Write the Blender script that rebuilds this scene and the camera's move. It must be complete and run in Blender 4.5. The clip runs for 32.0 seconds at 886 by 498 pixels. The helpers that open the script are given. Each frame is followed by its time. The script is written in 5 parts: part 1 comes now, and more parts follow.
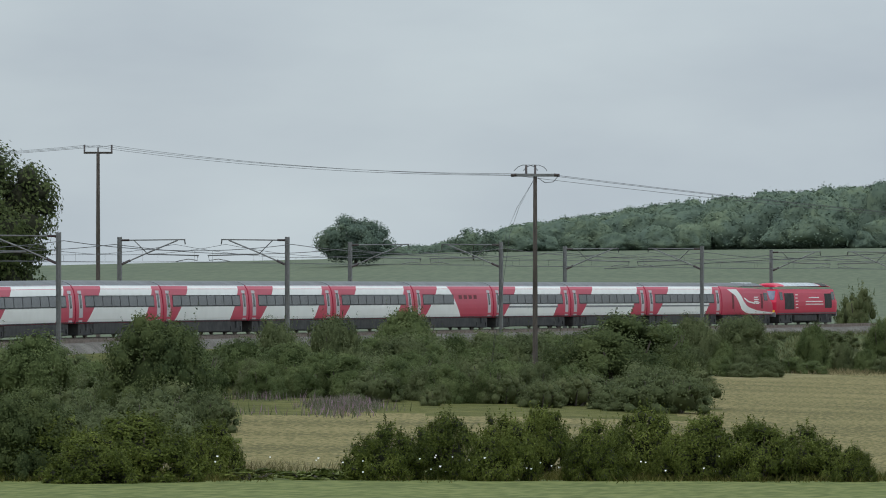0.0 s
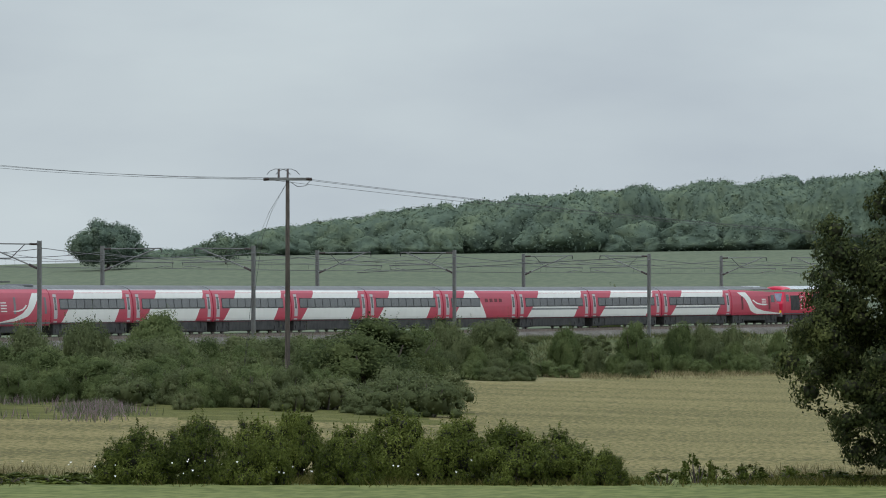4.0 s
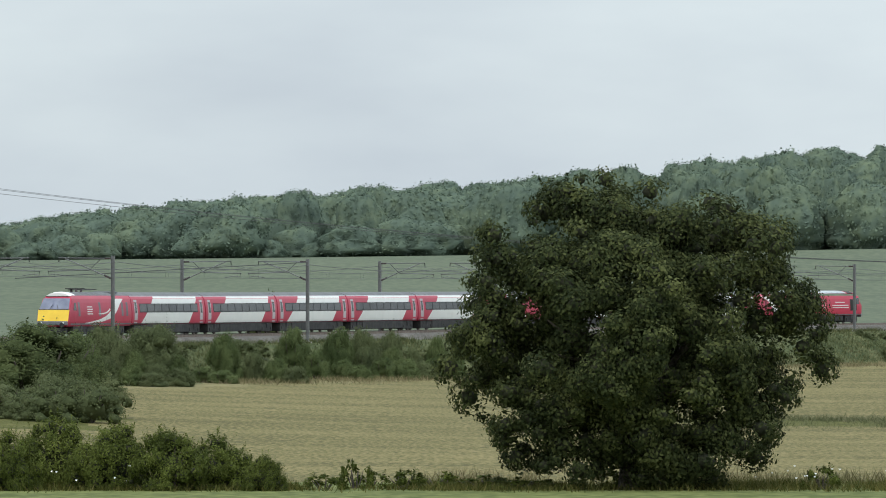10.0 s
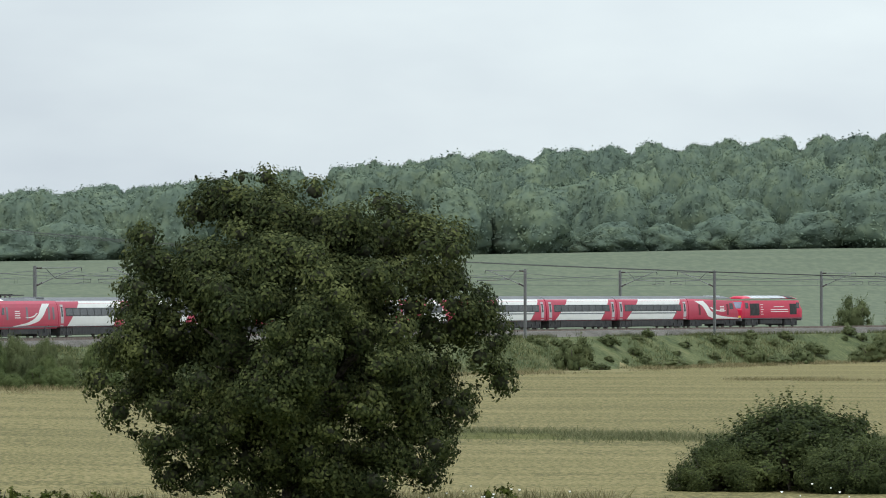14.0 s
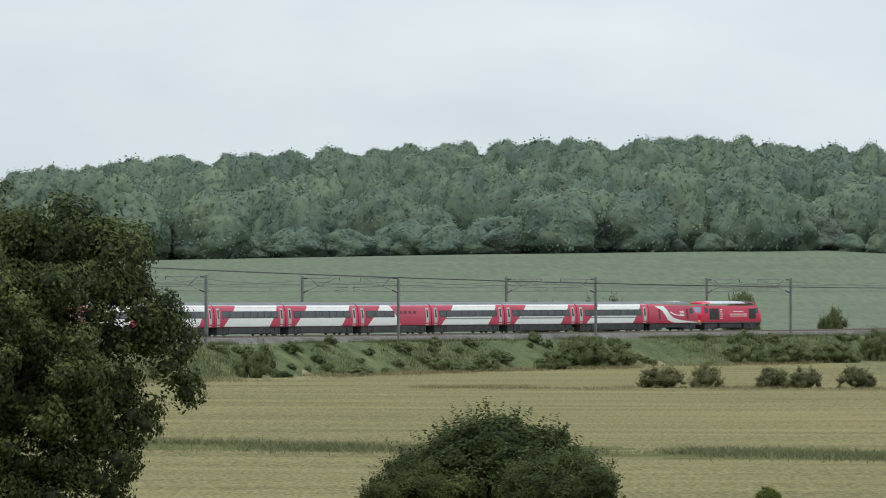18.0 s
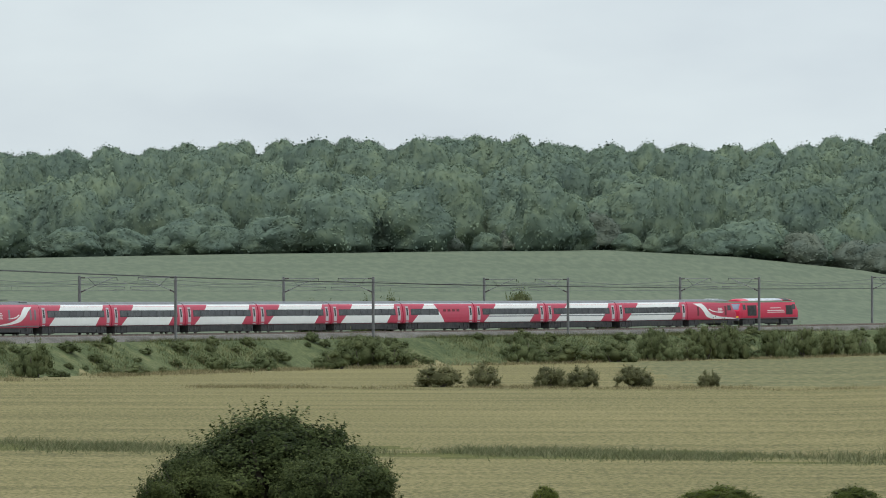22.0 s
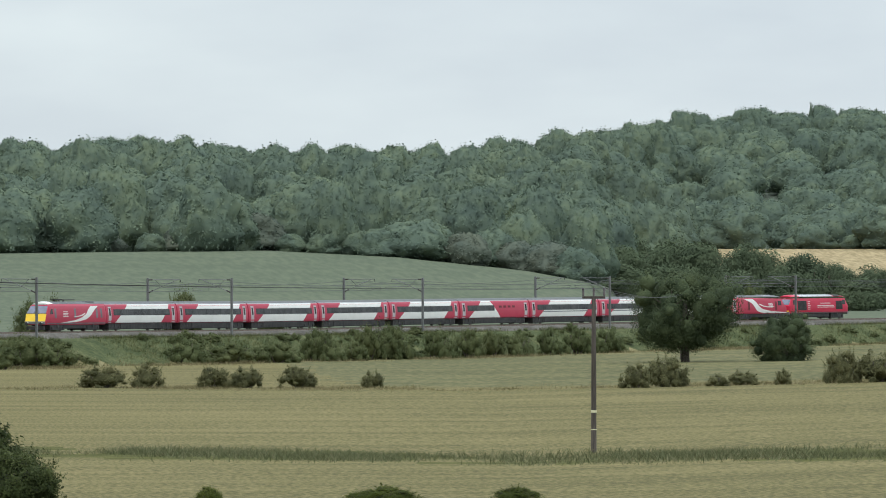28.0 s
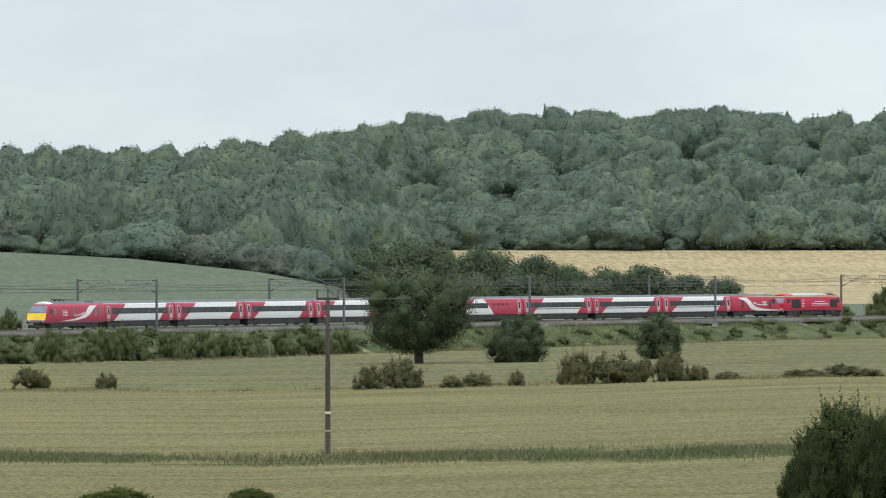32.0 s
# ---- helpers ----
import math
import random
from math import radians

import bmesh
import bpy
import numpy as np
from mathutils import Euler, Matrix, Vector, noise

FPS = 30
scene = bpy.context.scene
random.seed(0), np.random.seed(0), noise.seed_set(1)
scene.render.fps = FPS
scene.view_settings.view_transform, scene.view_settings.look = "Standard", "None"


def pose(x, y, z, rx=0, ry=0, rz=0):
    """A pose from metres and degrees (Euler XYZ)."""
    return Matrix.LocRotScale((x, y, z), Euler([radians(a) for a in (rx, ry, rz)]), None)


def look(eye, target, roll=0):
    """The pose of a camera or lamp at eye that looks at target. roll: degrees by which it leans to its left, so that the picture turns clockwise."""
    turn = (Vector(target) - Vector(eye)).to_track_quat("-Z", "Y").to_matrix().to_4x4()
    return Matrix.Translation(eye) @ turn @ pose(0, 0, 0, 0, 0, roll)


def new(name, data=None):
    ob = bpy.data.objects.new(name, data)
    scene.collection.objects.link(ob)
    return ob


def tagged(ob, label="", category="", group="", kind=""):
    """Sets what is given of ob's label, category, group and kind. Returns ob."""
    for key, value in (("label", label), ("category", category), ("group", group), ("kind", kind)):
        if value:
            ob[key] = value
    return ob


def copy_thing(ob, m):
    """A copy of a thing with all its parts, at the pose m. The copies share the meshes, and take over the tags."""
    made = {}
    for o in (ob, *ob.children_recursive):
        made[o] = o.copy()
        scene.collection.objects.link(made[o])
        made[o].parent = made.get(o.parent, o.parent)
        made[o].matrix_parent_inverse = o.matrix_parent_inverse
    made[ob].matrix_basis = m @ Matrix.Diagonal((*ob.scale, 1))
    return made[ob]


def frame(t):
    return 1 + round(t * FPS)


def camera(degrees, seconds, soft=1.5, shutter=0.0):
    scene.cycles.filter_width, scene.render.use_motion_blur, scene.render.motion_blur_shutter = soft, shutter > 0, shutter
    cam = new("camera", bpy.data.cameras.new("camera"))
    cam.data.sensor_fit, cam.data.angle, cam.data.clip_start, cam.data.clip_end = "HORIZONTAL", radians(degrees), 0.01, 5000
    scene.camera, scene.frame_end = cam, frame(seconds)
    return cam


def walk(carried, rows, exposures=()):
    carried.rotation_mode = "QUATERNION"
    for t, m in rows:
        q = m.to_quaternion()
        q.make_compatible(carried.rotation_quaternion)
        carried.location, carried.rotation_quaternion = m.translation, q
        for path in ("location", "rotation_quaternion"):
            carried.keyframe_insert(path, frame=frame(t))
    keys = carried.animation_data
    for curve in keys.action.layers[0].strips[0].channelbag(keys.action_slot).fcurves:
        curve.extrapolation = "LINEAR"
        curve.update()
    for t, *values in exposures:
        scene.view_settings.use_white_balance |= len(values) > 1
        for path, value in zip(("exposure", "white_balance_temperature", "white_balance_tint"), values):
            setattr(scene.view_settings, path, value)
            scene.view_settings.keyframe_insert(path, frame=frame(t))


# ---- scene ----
# The camera stands on a rise above the valley and turns with the train; once it moves 40 m ahead.
EYE = 10.0
cam = camera(6.19, 32.0, soft=1.0)
# seconds, turn to the left, tilt up, metres ahead
ROWS = [
    (0.0, 5.5162, 0.0695, 0.0),
    (0.5, 5.3297, 0.0747, 0.0),
    (1.0, 5.1859, 0.0755, 0.0),
    (1.5, 5.0049, 0.0759, 0.0),
    (2.0, 4.7615, 0.0774, 0.0),
    (2.5, 4.5193, 0.0818, 0.0),
    (3.0, 4.2691, 0.0869, 0.0),
    (3.5, 4.0273, 0.0929, 0.0),
    (5.5, 3.0770, 0.1063, 0.0),
    (6.0, 2.8593, 0.1114, 0.0),
    (6.5, 2.6396, 0.1106, 0.0),
    (7.0, 2.4159, 0.1075, 0.0),
    (7.5, 2.2045, 0.0984, 0.0),
    (8.0, 2.0247, 0.0893, 0.0),
    (8.5, 1.8564, 0.0972, 0.0),
    (9.0, 1.6991, 0.1146, 0.0),
    (9.5, 1.5608, 0.1296, 0.0),
    (10.0, 1.3980, 0.1359, 0.0),
    (10.5, 1.1906, 0.1340, 0.0),
    (11.0, 0.9397, 0.1343, 0.0),
    (11.5, 0.6781, 0.1367, 0.0),
    (12.0, 0.4078, 0.1419, 0.0),
    (12.5, 0.1016, 0.1454, 0.0),
    (13.0, -0.2529, 0.1470, 2.0),
    (13.5, -0.5886, 0.1508, 9.5),
    (14.0, -0.9477, 0.1692, 25.5),
    (14.5, -1.3416, 0.1877, 38.0),
    (15.0, -1.7178, 0.1934, 40.2),
    (15.5, -2.0118, 0.1918, 40.2),
    (17.5, -2.8752, 0.2076, 40.2),
    (18.0, -3.2056, 0.2104, 40.2),
    (18.5, -3.5082, 0.2052, 40.2),
    (19.0, -3.7572, 0.2040, 40.2),
    (19.5, -3.9623, 0.2044, 40.2),
    (20.0, -4.1290, 0.2096, 40.2),
    (20.5, -4.2547, 0.2151, 40.2),
    (21.0, -4.3657, 0.2159, 40.2),
    (21.5, -4.5328, 0.2131, 40.2),
    (22.0, -4.7616, 0.2068, 40.2),
    (22.5, -4.9920, 0.1973, 40.2),
    (23.0, -5.1746, 0.1957, 40.2),
    (23.5, -5.3263, 0.2029, 40.2),
    (24.0, -5.4966, 0.2060, 40.2),
    (24.5, -5.7230, 0.2072, 40.2),
    (25.0, -5.9569, 0.2064, 40.2),
    (25.5, -6.1822, 0.2064, 40.2),
    (26.0, -6.4090, 0.2064, 40.2),
    (26.5, -6.6153, 0.2060, 40.2),
    (28.5, -7.3218, 0.2116, 40.2),
    (29.0, -7.5814, 0.2123, 40.2),
    (29.5, -7.8430, 0.2171, 40.2),
    (30.0, -8.0745, 0.2242, 40.2),
    (30.5, -8.3112, 0.2262, 40.2),
    (31.0, -8.5661, 0.2242, 40.2),
    (31.5, -8.7905, 0.2202, 40.2),
    (32.0, -8.9727, 0.2199, 40.2),
]

walk(cam, [(t, pose(0, ahead, EYE, 90 + tilt, 0, turn)) for t, turn, tilt, ahead in ROWS],
     [(0.0, -0.23, 6340, 10), (4.0, -0.18, 6390, 10), (8.0, 0.0, 6450, 10), (13.0, 0.20, 6490, 10), (14.0, 0.22, 6500, 10), (15.0, 0.24, 6500, 10), (17.0, 0.16, 6500, 10), (19.0, 0.08, 6500, 10), (23.0, 0.05, 6500, 10), (32.0, 0.10, 6500, 10)])

# ---- sky and light: an overcast summer day ----
world = bpy.data.worlds.new("overcast_sky")
scene.world = world
world.use_nodes = True
wn, wl = world.node_tree.nodes, world.node_tree.links
wn.clear()
w_out, w_bg = wn.new("ShaderNodeOutputWorld"), wn.new("ShaderNodeBackground")
w_sky, w_mix, w_noise, w_ramp = wn.new("ShaderNodeTexSky"), wn.new("ShaderNodeMix"), wn.new("ShaderNodeTexNoise"), wn.new("ShaderNodeValToRGB")
w_co, w_map = wn.new("ShaderNodeTexCoord"), wn.new("ShaderNodeMapping")
w_sky.sky_type, w_sky.sun_disc = "NISHITA", False
w_sky.sun_elevation, w_sky.sun_rotation = radians(52), radians(200)
w_dim = wn.new("ShaderNodeVectorMath")
w_dim.operation = "SCALE"
w_dim.inputs["Scale"].default_value = 0.1
wl.new(w_sky.outputs[0], w_dim.inputs[0])
w_mix.data_type = "RGBA"
w_mix.inputs[0].default_value = 0.93
wl.new(w_dim.outputs[0], w_mix.inputs[6])
wl.new(w_co.outputs["Generated"], w_map.inputs[0])
w_map.inputs["Scale"].default_value = (1.0, 1.0, 3.0)
wl.new(w_map.outputs[0], w_noise.inputs["Vector"])
w_noise.inputs["Scale"].default_value, w_noise.inputs["Detail"].default_value, w_noise.inputs["Roughness"].default_value = 14.0, 5.0, 0.5
wl.new(w_noise.outputs["Fac"], w_ramp.inputs[0])
w_ramp.color_ramp.elements[0].position, w_ramp.color_ramp.elements[0].color = 0.3, (0.56, 0.635, 0.70, 1)
w_ramp.color_ramp.elements[1].position, w_ramp.color_ramp.elements[1].color = 0.72, (0.74, 0.83, 0.86, 1)
wl.new(w_ramp.outputs[0], w_mix.inputs[7])
# an overcast sky is about two and a half times as bright overhead as at the horizon
w_sep, w_up, w_gain = wn.new("ShaderNodeSeparateXYZ"), wn.new("ShaderNodeMapRange"), wn.new("ShaderNodeVectorMath")
wl.new(w_co.outputs["Generated"], w_sep.inputs[0])
wl.new(w_sep.outputs["Z"], w_up.inputs["Value"])
w_up.inputs["From Min"].default_value, w_up.inputs["From Max"].default_value = 0.02, 1.0
w_up.inputs["To Min"].default_value, w_up.inputs["To Max"].default_value = 1.0, 2.5
w_gain.operation = "SCALE"
wl.new(w_up.outputs[0], w_gain.inputs["Scale"])
wl.new(w_mix.outputs[2], w_gain.inputs[0])
# the cloud is thicker and greyer towards the west
w_side, w_west = wn.new("ShaderNodeMapRange"), wn.new("ShaderNodeVectorMath")
wl.new(w_sep.outputs["X"], w_side.inputs["Value"])
w_side.inputs["From Min"].default_value, w_side.inputs["From Max"].default_value = -0.2, 0.2
w_side.inputs["To Min"].default_value, w_side.inputs["To Max"].default_value = 0.89, 1.04
w_west.operation = "SCALE"
wl.new(w_side.outputs[0], w_west.inputs["Scale"])
wl.new(w_gain.outputs[0], w_west.inputs[0])
wl.new(w_west.outputs[0], w_bg.inputs["Color"])
w_bg.inputs["Strength"].default_value = 1.0
wl.new(w_bg.outputs[0], w_out.inputs["Surface"])

sun = new("sun", bpy.data.lights.new("sun", "SUN"))
sun.data.energy, sun.data.angle, sun.data.color = 0.9, radians(22), (1.0, 0.96, 0.9)
sun.matrix_world = look((0, 0, 0), (0.22, 0.62, -0.95))


# ---- materials ----
def material(name, colours, rough=0.8, metal=0.0, scale=3.0, detail=6.0, bump=0.0, bump_scale=None, through_light=0.0, island=0.0, coarse=0.0, stretch=(1, 1, 1), bands=None, gloss=0.5, per_object=0.0, world_space=False, lift=0.1):
    """A noise-mottled surface. colours: two or three RGB values from dark to light. coarse: a second, larger pattern."""
    m = bpy.data.materials.new(name)
    m.use_nodes = True
    n, l = m.node_tree.nodes, m.node_tree.links
    b = n["Principled BSDF"]
    co, mp, nz, rp = n.new("ShaderNodeTexCoord"), n.new("ShaderNodeMapping"), n.new("ShaderNodeTexNoise"), n.new("ShaderNodeValToRGB")
    mp.inputs["Scale"].default_value = stretch
    l.new(n.new("ShaderNodeNewGeometry").outputs["Position"] if world_space else co.outputs["Object"], mp.inputs[0])
    l.new(mp.outputs[0], nz.inputs["Vector"])
    nz.inputs["Scale"].default_value, nz.inputs["Detail"].default_value = scale, detail
    value = nz.outputs["Fac"]
    def blend(a, other, amount):
        mx = n.new("ShaderNodeMix")
        mx.inputs[0].default_value = amount
        l.new(a, mx.inputs[2])
        l.new(other, mx.inputs[3])
        return mx.outputs[0]
    if coarse:
        nz2 = n.new("ShaderNodeTexNoise")
        nz2.inputs["Scale"].default_value, nz2.inputs["Detail"].default_value = coarse, 4.0
        if bands:
            mp2 = n.new("ShaderNodeMapping")
            mp2.inputs["Scale"].default_value = bands
            l.new(co.outputs["Object"], mp2.inputs[0])
            l.new(mp2.outputs[0], nz2.inputs["Vector"])
        else:
            l.new(mp.outputs[0], nz2.inputs["Vector"])
        value = blend(value, nz2.outputs["Fac"], 0.3 if bands else 0.5)
    if island:
        geo = n.new("ShaderNodeNewGeometry")
        value = blend(value, geo.outputs["Random Per Island"], island)
    if per_object:
        info = n.new("ShaderNodeObjectInfo")
        value = blend(value, info.outputs["Random"], per_object)
    l.new(value, rp.inputs[0])
    stops = rp.color_ramp.elements
    while len(stops) < len(colours):
        stops.new(0.5)
    for i, c in enumerate(colours):
        stops[i].position, stops[i].color = (0.405 + 0.19 * i / (len(colours) - 1)) if bands else (0.35 + 0.3 * i / (len(colours) - 1)), (*c, 1)
    l.new(rp.outputs[0], b.inputs["Base Color"])
    b.inputs["Roughness"].default_value, b.inputs["Metallic"].default_value, b.inputs["Specular IOR Level"].default_value = rough, metal, gloss
    if bump:
        bp, nb = n.new("ShaderNodeBump"), n.new("ShaderNodeTexNoise")
        nb.inputs["Scale"].default_value, nb.inputs["Detail"].default_value = bump_scale or scale * 4, 6.0
        l.new(mp.outputs[0], nb.inputs["Vector"])
        l.new(nb.outputs["Fac"], bp.inputs["Height"])
        bp.inputs["Strength"].default_value, bp.inputs["Distance"].default_value = bump, lift
        l.new(bp.outputs[0], b.inputs["Normal"])
    if through_light:
        tr, add = n.new("ShaderNodeBsdfTranslucent"), n.new("ShaderNodeMixShader")
        l.new(rp.outputs[0], tr.inputs["Color"])
        add.inputs[0].default_value = through_light
        l.new(b.outputs[0], add.inputs[1])
        l.new(tr.outputs[0], add.inputs[2])
        l.new(add.outputs[0], n["Material Output"].inputs["Surface"])
    return m


def leaf(name, dark, mid, light, island=0.16):
    return material(name, [dark, mid, light], rough=0.75, scale=0.9, coarse=0.25, island=island, through_light=0.28, gloss=0.08, world_space=True)


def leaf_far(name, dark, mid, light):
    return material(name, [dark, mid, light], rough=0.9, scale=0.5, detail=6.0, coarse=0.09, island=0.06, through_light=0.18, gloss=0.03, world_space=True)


LEAF_OAK = leaf("oak_leaf", (0.022, 0.031, 0.013), (0.056, 0.070, 0.026), (0.145, 0.158, 0.058), 0.2)
LEAF_HEDGE = leaf("hedge_leaf", (0.040, 0.054, 0.012), (0.086, 0.108, 0.023), (0.180, 0.206, 0.048))
LEAF_BANK = leaf("bank_leaf", (0.052, 0.074, 0.027), (0.102, 0.132, 0.050), (0.165, 0.195, 0.080))
LEAF_OLIVE = leaf("olive_leaf", (0.064, 0.081, 0.036), (0.110, 0.131, 0.058), (0.162, 0.182, 0.086))
# duller than the bank leaf: its colour carries the haze over far bushes
LEAF_TRACKSIDE_HAZED = leaf("trackside_leaf_hazed", (0.060, 0.076, 0.032), (0.106, 0.124, 0.054), (0.160, 0.174, 0.080))
LEAF_DARK = leaf("thorn_leaf", (0.042, 0.060, 0.024), (0.078, 0.100, 0.038), (0.128, 0.152, 0.058))
LEAF_ELDER = leaf("elder_leaf", (0.022, 0.032, 0.012), (0.052, 0.068, 0.024), (0.115, 0.136, 0.050))
# field trees' leaves greyed: distance haze mixed into the base colour
LEAF_FIELD_HAZED = leaf("field_tree_leaf_hazed", (0.046, 0.064, 0.036), (0.078, 0.102, 0.053), (0.122, 0.148, 0.074))
LEAF_SCRUB = leaf("scrub_leaf", (0.078, 0.082, 0.040), (0.130, 0.130, 0.062), (0.195, 0.186, 0.090))
# hill wood leaves pale and bluish: the haze of distance put into the colour
LEAF_WOOD_HAZED = leaf_far("wood_leaf_hazed", (0.100, 0.136, 0.112), (0.134, 0.176, 0.130), (0.184, 0.228, 0.146))
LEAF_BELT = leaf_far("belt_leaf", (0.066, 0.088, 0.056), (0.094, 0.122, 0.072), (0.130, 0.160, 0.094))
# brownish thicket leaves, paled and blued by the same haze in the colour
LEAF_BROWN_HAZED = leaf_far("tired_leaf_hazed", (0.112, 0.138, 0.114), (0.142, 0.164, 0.128), (0.178, 0.196, 0.142))
# near-black colour of cores that stands for the shade in gaps between leaves
GAP_SHADE = material("gap_shade", [(0.020, 0.022, 0.010), (0.040, 0.042, 0.020)], rough=0.95, scale=5)
BARK = material("bark", [(0.035, 0.028, 0.020), (0.10, 0.085, 0.065)], rough=0.95, scale=6, bump=0.6)
PASTURE = material("pasture", [(0.086, 0.104, 0.034), (0.122, 0.141, 0.048), (0.162, 0.176, 0.064)], rough=0.9, scale=2.0, detail=8, coarse=1.0, stretch=(0.8, 0.15, 1), bands=(0.05, 0.2, 1), bump=0.4, bump_scale=5, gloss=0.05)
STRAW = material("ripe_crop", [(0.096, 0.088, 0.040), (0.154, 0.136, 0.058), (0.230, 0.190, 0.090)], rough=0.9, scale=4.5, detail=9, coarse=1.0, stretch=(1.0, 0.22, 1), bands=(0.025, 0.10, 1), bump=0.7, bump_scale=6, gloss=0.05)
UNRIPE = material("unripe_crop", [(0.086, 0.088, 0.044), (0.128, 0.124, 0.058), (0.186, 0.166, 0.082)], rough=0.9, scale=1.5, detail=8, coarse=1.0, stretch=(1.0, 0.2, 1), bands=(0.02, 0.06, 1), bump=0.6, bump_scale=5, gloss=0.05)
ROUGH_GRASS = material("rough_grass", [(0.055, 0.061, 0.020), (0.092, 0.095, 0.030), (0.145, 0.134, 0.050)], rough=0.9, scale=1.6, detail=9, coarse=0.35, bump=0.9, bump_scale=5, gloss=0.05)
CROP = material("green_crop", [(0.098, 0.118, 0.080), (0.112, 0.132, 0.089), (0.128, 0.147, 0.098)], rough=0.9, scale=0.9, detail=9, coarse=1.0, stretch=(1.0, 0.2, 1), bands=(0.01, 0.045, 1), bump=0.2, bump_scale=4, gloss=0.05)
BARLEY = material("golden_barley", [(0.27, 0.212, 0.118), (0.35, 0.275, 0.158), (0.43, 0.34, 0.20)], rough=0.9, scale=1.8, detail=9, coarse=1.0, stretch=(0.6, 0.06, 1), bands=(0.008, 0.035, 1), bump=0.4, bump_scale=3, gloss=0.05)
DRY_GRASS = material("dry_grass", [(0.130, 0.118, 0.055), (0.190, 0.167, 0.082), (0.260, 0.221, 0.120)], rough=0.9, scale=1.6, detail=9, coarse=0.35, bump=0.8, bump_scale=5, gloss=0.05)
BALLAST = material("ballast", [(0.055, 0.048, 0.040), (0.105, 0.094, 0.080), (0.18, 0.165, 0.145)], rough=0.95, scale=5, coarse=0.4, bump=1.0, bump_scale=9)
WOODLAND_FLOOR = material("woodland_floor", [(0.05, 0.065, 0.045), (0.08, 0.10, 0.07)], rough=0.95, scale=0.3, coarse=0.05)
BLADE = material("grass_blade", [(0.050, 0.060, 0.014), (0.088, 0.092, 0.022), (0.142, 0.126, 0.040)], rough=0.8, scale=0.3, island=0.5, through_light=0.2, gloss=0.1)
BLADE_BANK = material("bank_blade", [(0.050, 0.068, 0.026), (0.084, 0.100, 0.040), (0.135, 0.132, 0.058)], rough=0.8, scale=0.3, island=0.5, through_light=0.2, gloss=0.1)
BANK_GRASS = material("bank_grass", [(0.046, 0.062, 0.028), (0.086, 0.102, 0.046), (0.146, 0.146, 0.070)], rough=0.9, scale=2.4, detail=9, coarse=0.3, bump=0.9, bump_scale=4, gloss=0.05)
BLADE_BALK = material("balk_blade", [(0.080, 0.095, 0.044), (0.118, 0.130, 0.064), (0.19, 0.18, 0.10)], rough=0.8, scale=0.3, island=0.4, through_light=0.25, gloss=0.1)
BLADE_DRY = material("dry_blade", [(0.12, 0.108, 0.052), (0.19, 0.165, 0.085), (0.27, 0.23, 0.13)], rough=0.8, scale=0.3, island=0.5, through_light=0.2, gloss=0.1)
STEEL = material("galvanised_steel", [(0.13, 0.132, 0.13), (0.20, 0.202, 0.20)], rough=0.6, metal=0.3, scale=4, coarse=0.5)
CABLE = material("dark_cable", [(0.045, 0.045, 0.05), (0.075, 0.075, 0.08)], rough=0.6, scale=3)
POLE_WOOD = material("creosoted_pole", [(0.035, 0.028, 0.022), (0.075, 0.06, 0.048)], rough=0.85, scale=3, stretch=(4, 4, 0.4), bump=0.4)
FADED_BAND = material("faded_band", [(0.36, 0.34, 0.20), (0.48, 0.46, 0.30)], rough=0.7, scale=4)
CERAMIC = material("brown_ceramic", [(0.03, 0.02, 0.02), (0.05, 0.035, 0.03)], rough=0.25, scale=5)
RAIL = material("rail_steel", [(0.13, 0.085, 0.06), (0.24, 0.19, 0.16)], rough=0.5, metal=0.5, scale=3)
CONCRETE = material("sleeper_concrete", [(0.24, 0.23, 0.21), (0.36, 0.35, 0.33)], rough=0.9, scale=4)
RED = material("train_red", [(0.44, 0.032, 0.070), (0.50, 0.040, 0.082)], rough=0.4, scale=0.8, coarse=0.15, gloss=0.25)
LOCO_RED = material("loco_red", [(0.50, 0.018, 0.056), (0.56, 0.024, 0.066)], rough=0.4, scale=0.8, coarse=0.15, gloss=0.25)
WHITE = material("train_white", [(0.76, 0.75, 0.71), (0.86, 0.85, 0.81)], rough=0.35, scale=0.7, coarse=0.2)
ROOF = material("roof_grey", [(0.115, 0.12, 0.125), (0.18, 0.185, 0.19)], rough=0.7, scale=1.2, coarse=0.25, gloss=0.2)
UNDER = material("underframe_black", [(0.018, 0.018, 0.018), (0.05, 0.047, 0.044)], rough=0.8, scale=2)
DARK_GLASS = material("tinted_glass", [(0.018, 0.019, 0.020), (0.050, 0.050, 0.048)], rough=0.14, scale=0.6, gloss=0.15)
DOOR_GREY = material("door_silver", [(0.44, 0.40, 0.41), (0.54, 0.50, 0.51)], rough=0.4, scale=1)
YELLOW = material("warning_yellow", [(0.80, 0.50, 0.02), (0.88, 0.58, 0.03)], rough=0.4, scale=1)
BELLOWS = material("gangway_rubber", [(0.10, 0.012, 0.018), (0.17, 0.02, 0.028)], rough=0.7, scale=3)
BAND = material("window_surround", [(0.050, 0.052, 0.053), (0.080, 0.082, 0.083)], rough=0.6, scale=1, gloss=0.04)
ROOF_PALE = material("roof_pale_grey", [(0.42, 0.44, 0.46), (0.55, 0.57, 0.59)], rough=0.5, scale=1.2, coarse=0.3)
CAB_GREY = material("cab_grey", [(0.12, 0.12, 0.13), (0.19, 0.19, 0.20)], rough=0.5, scale=1)


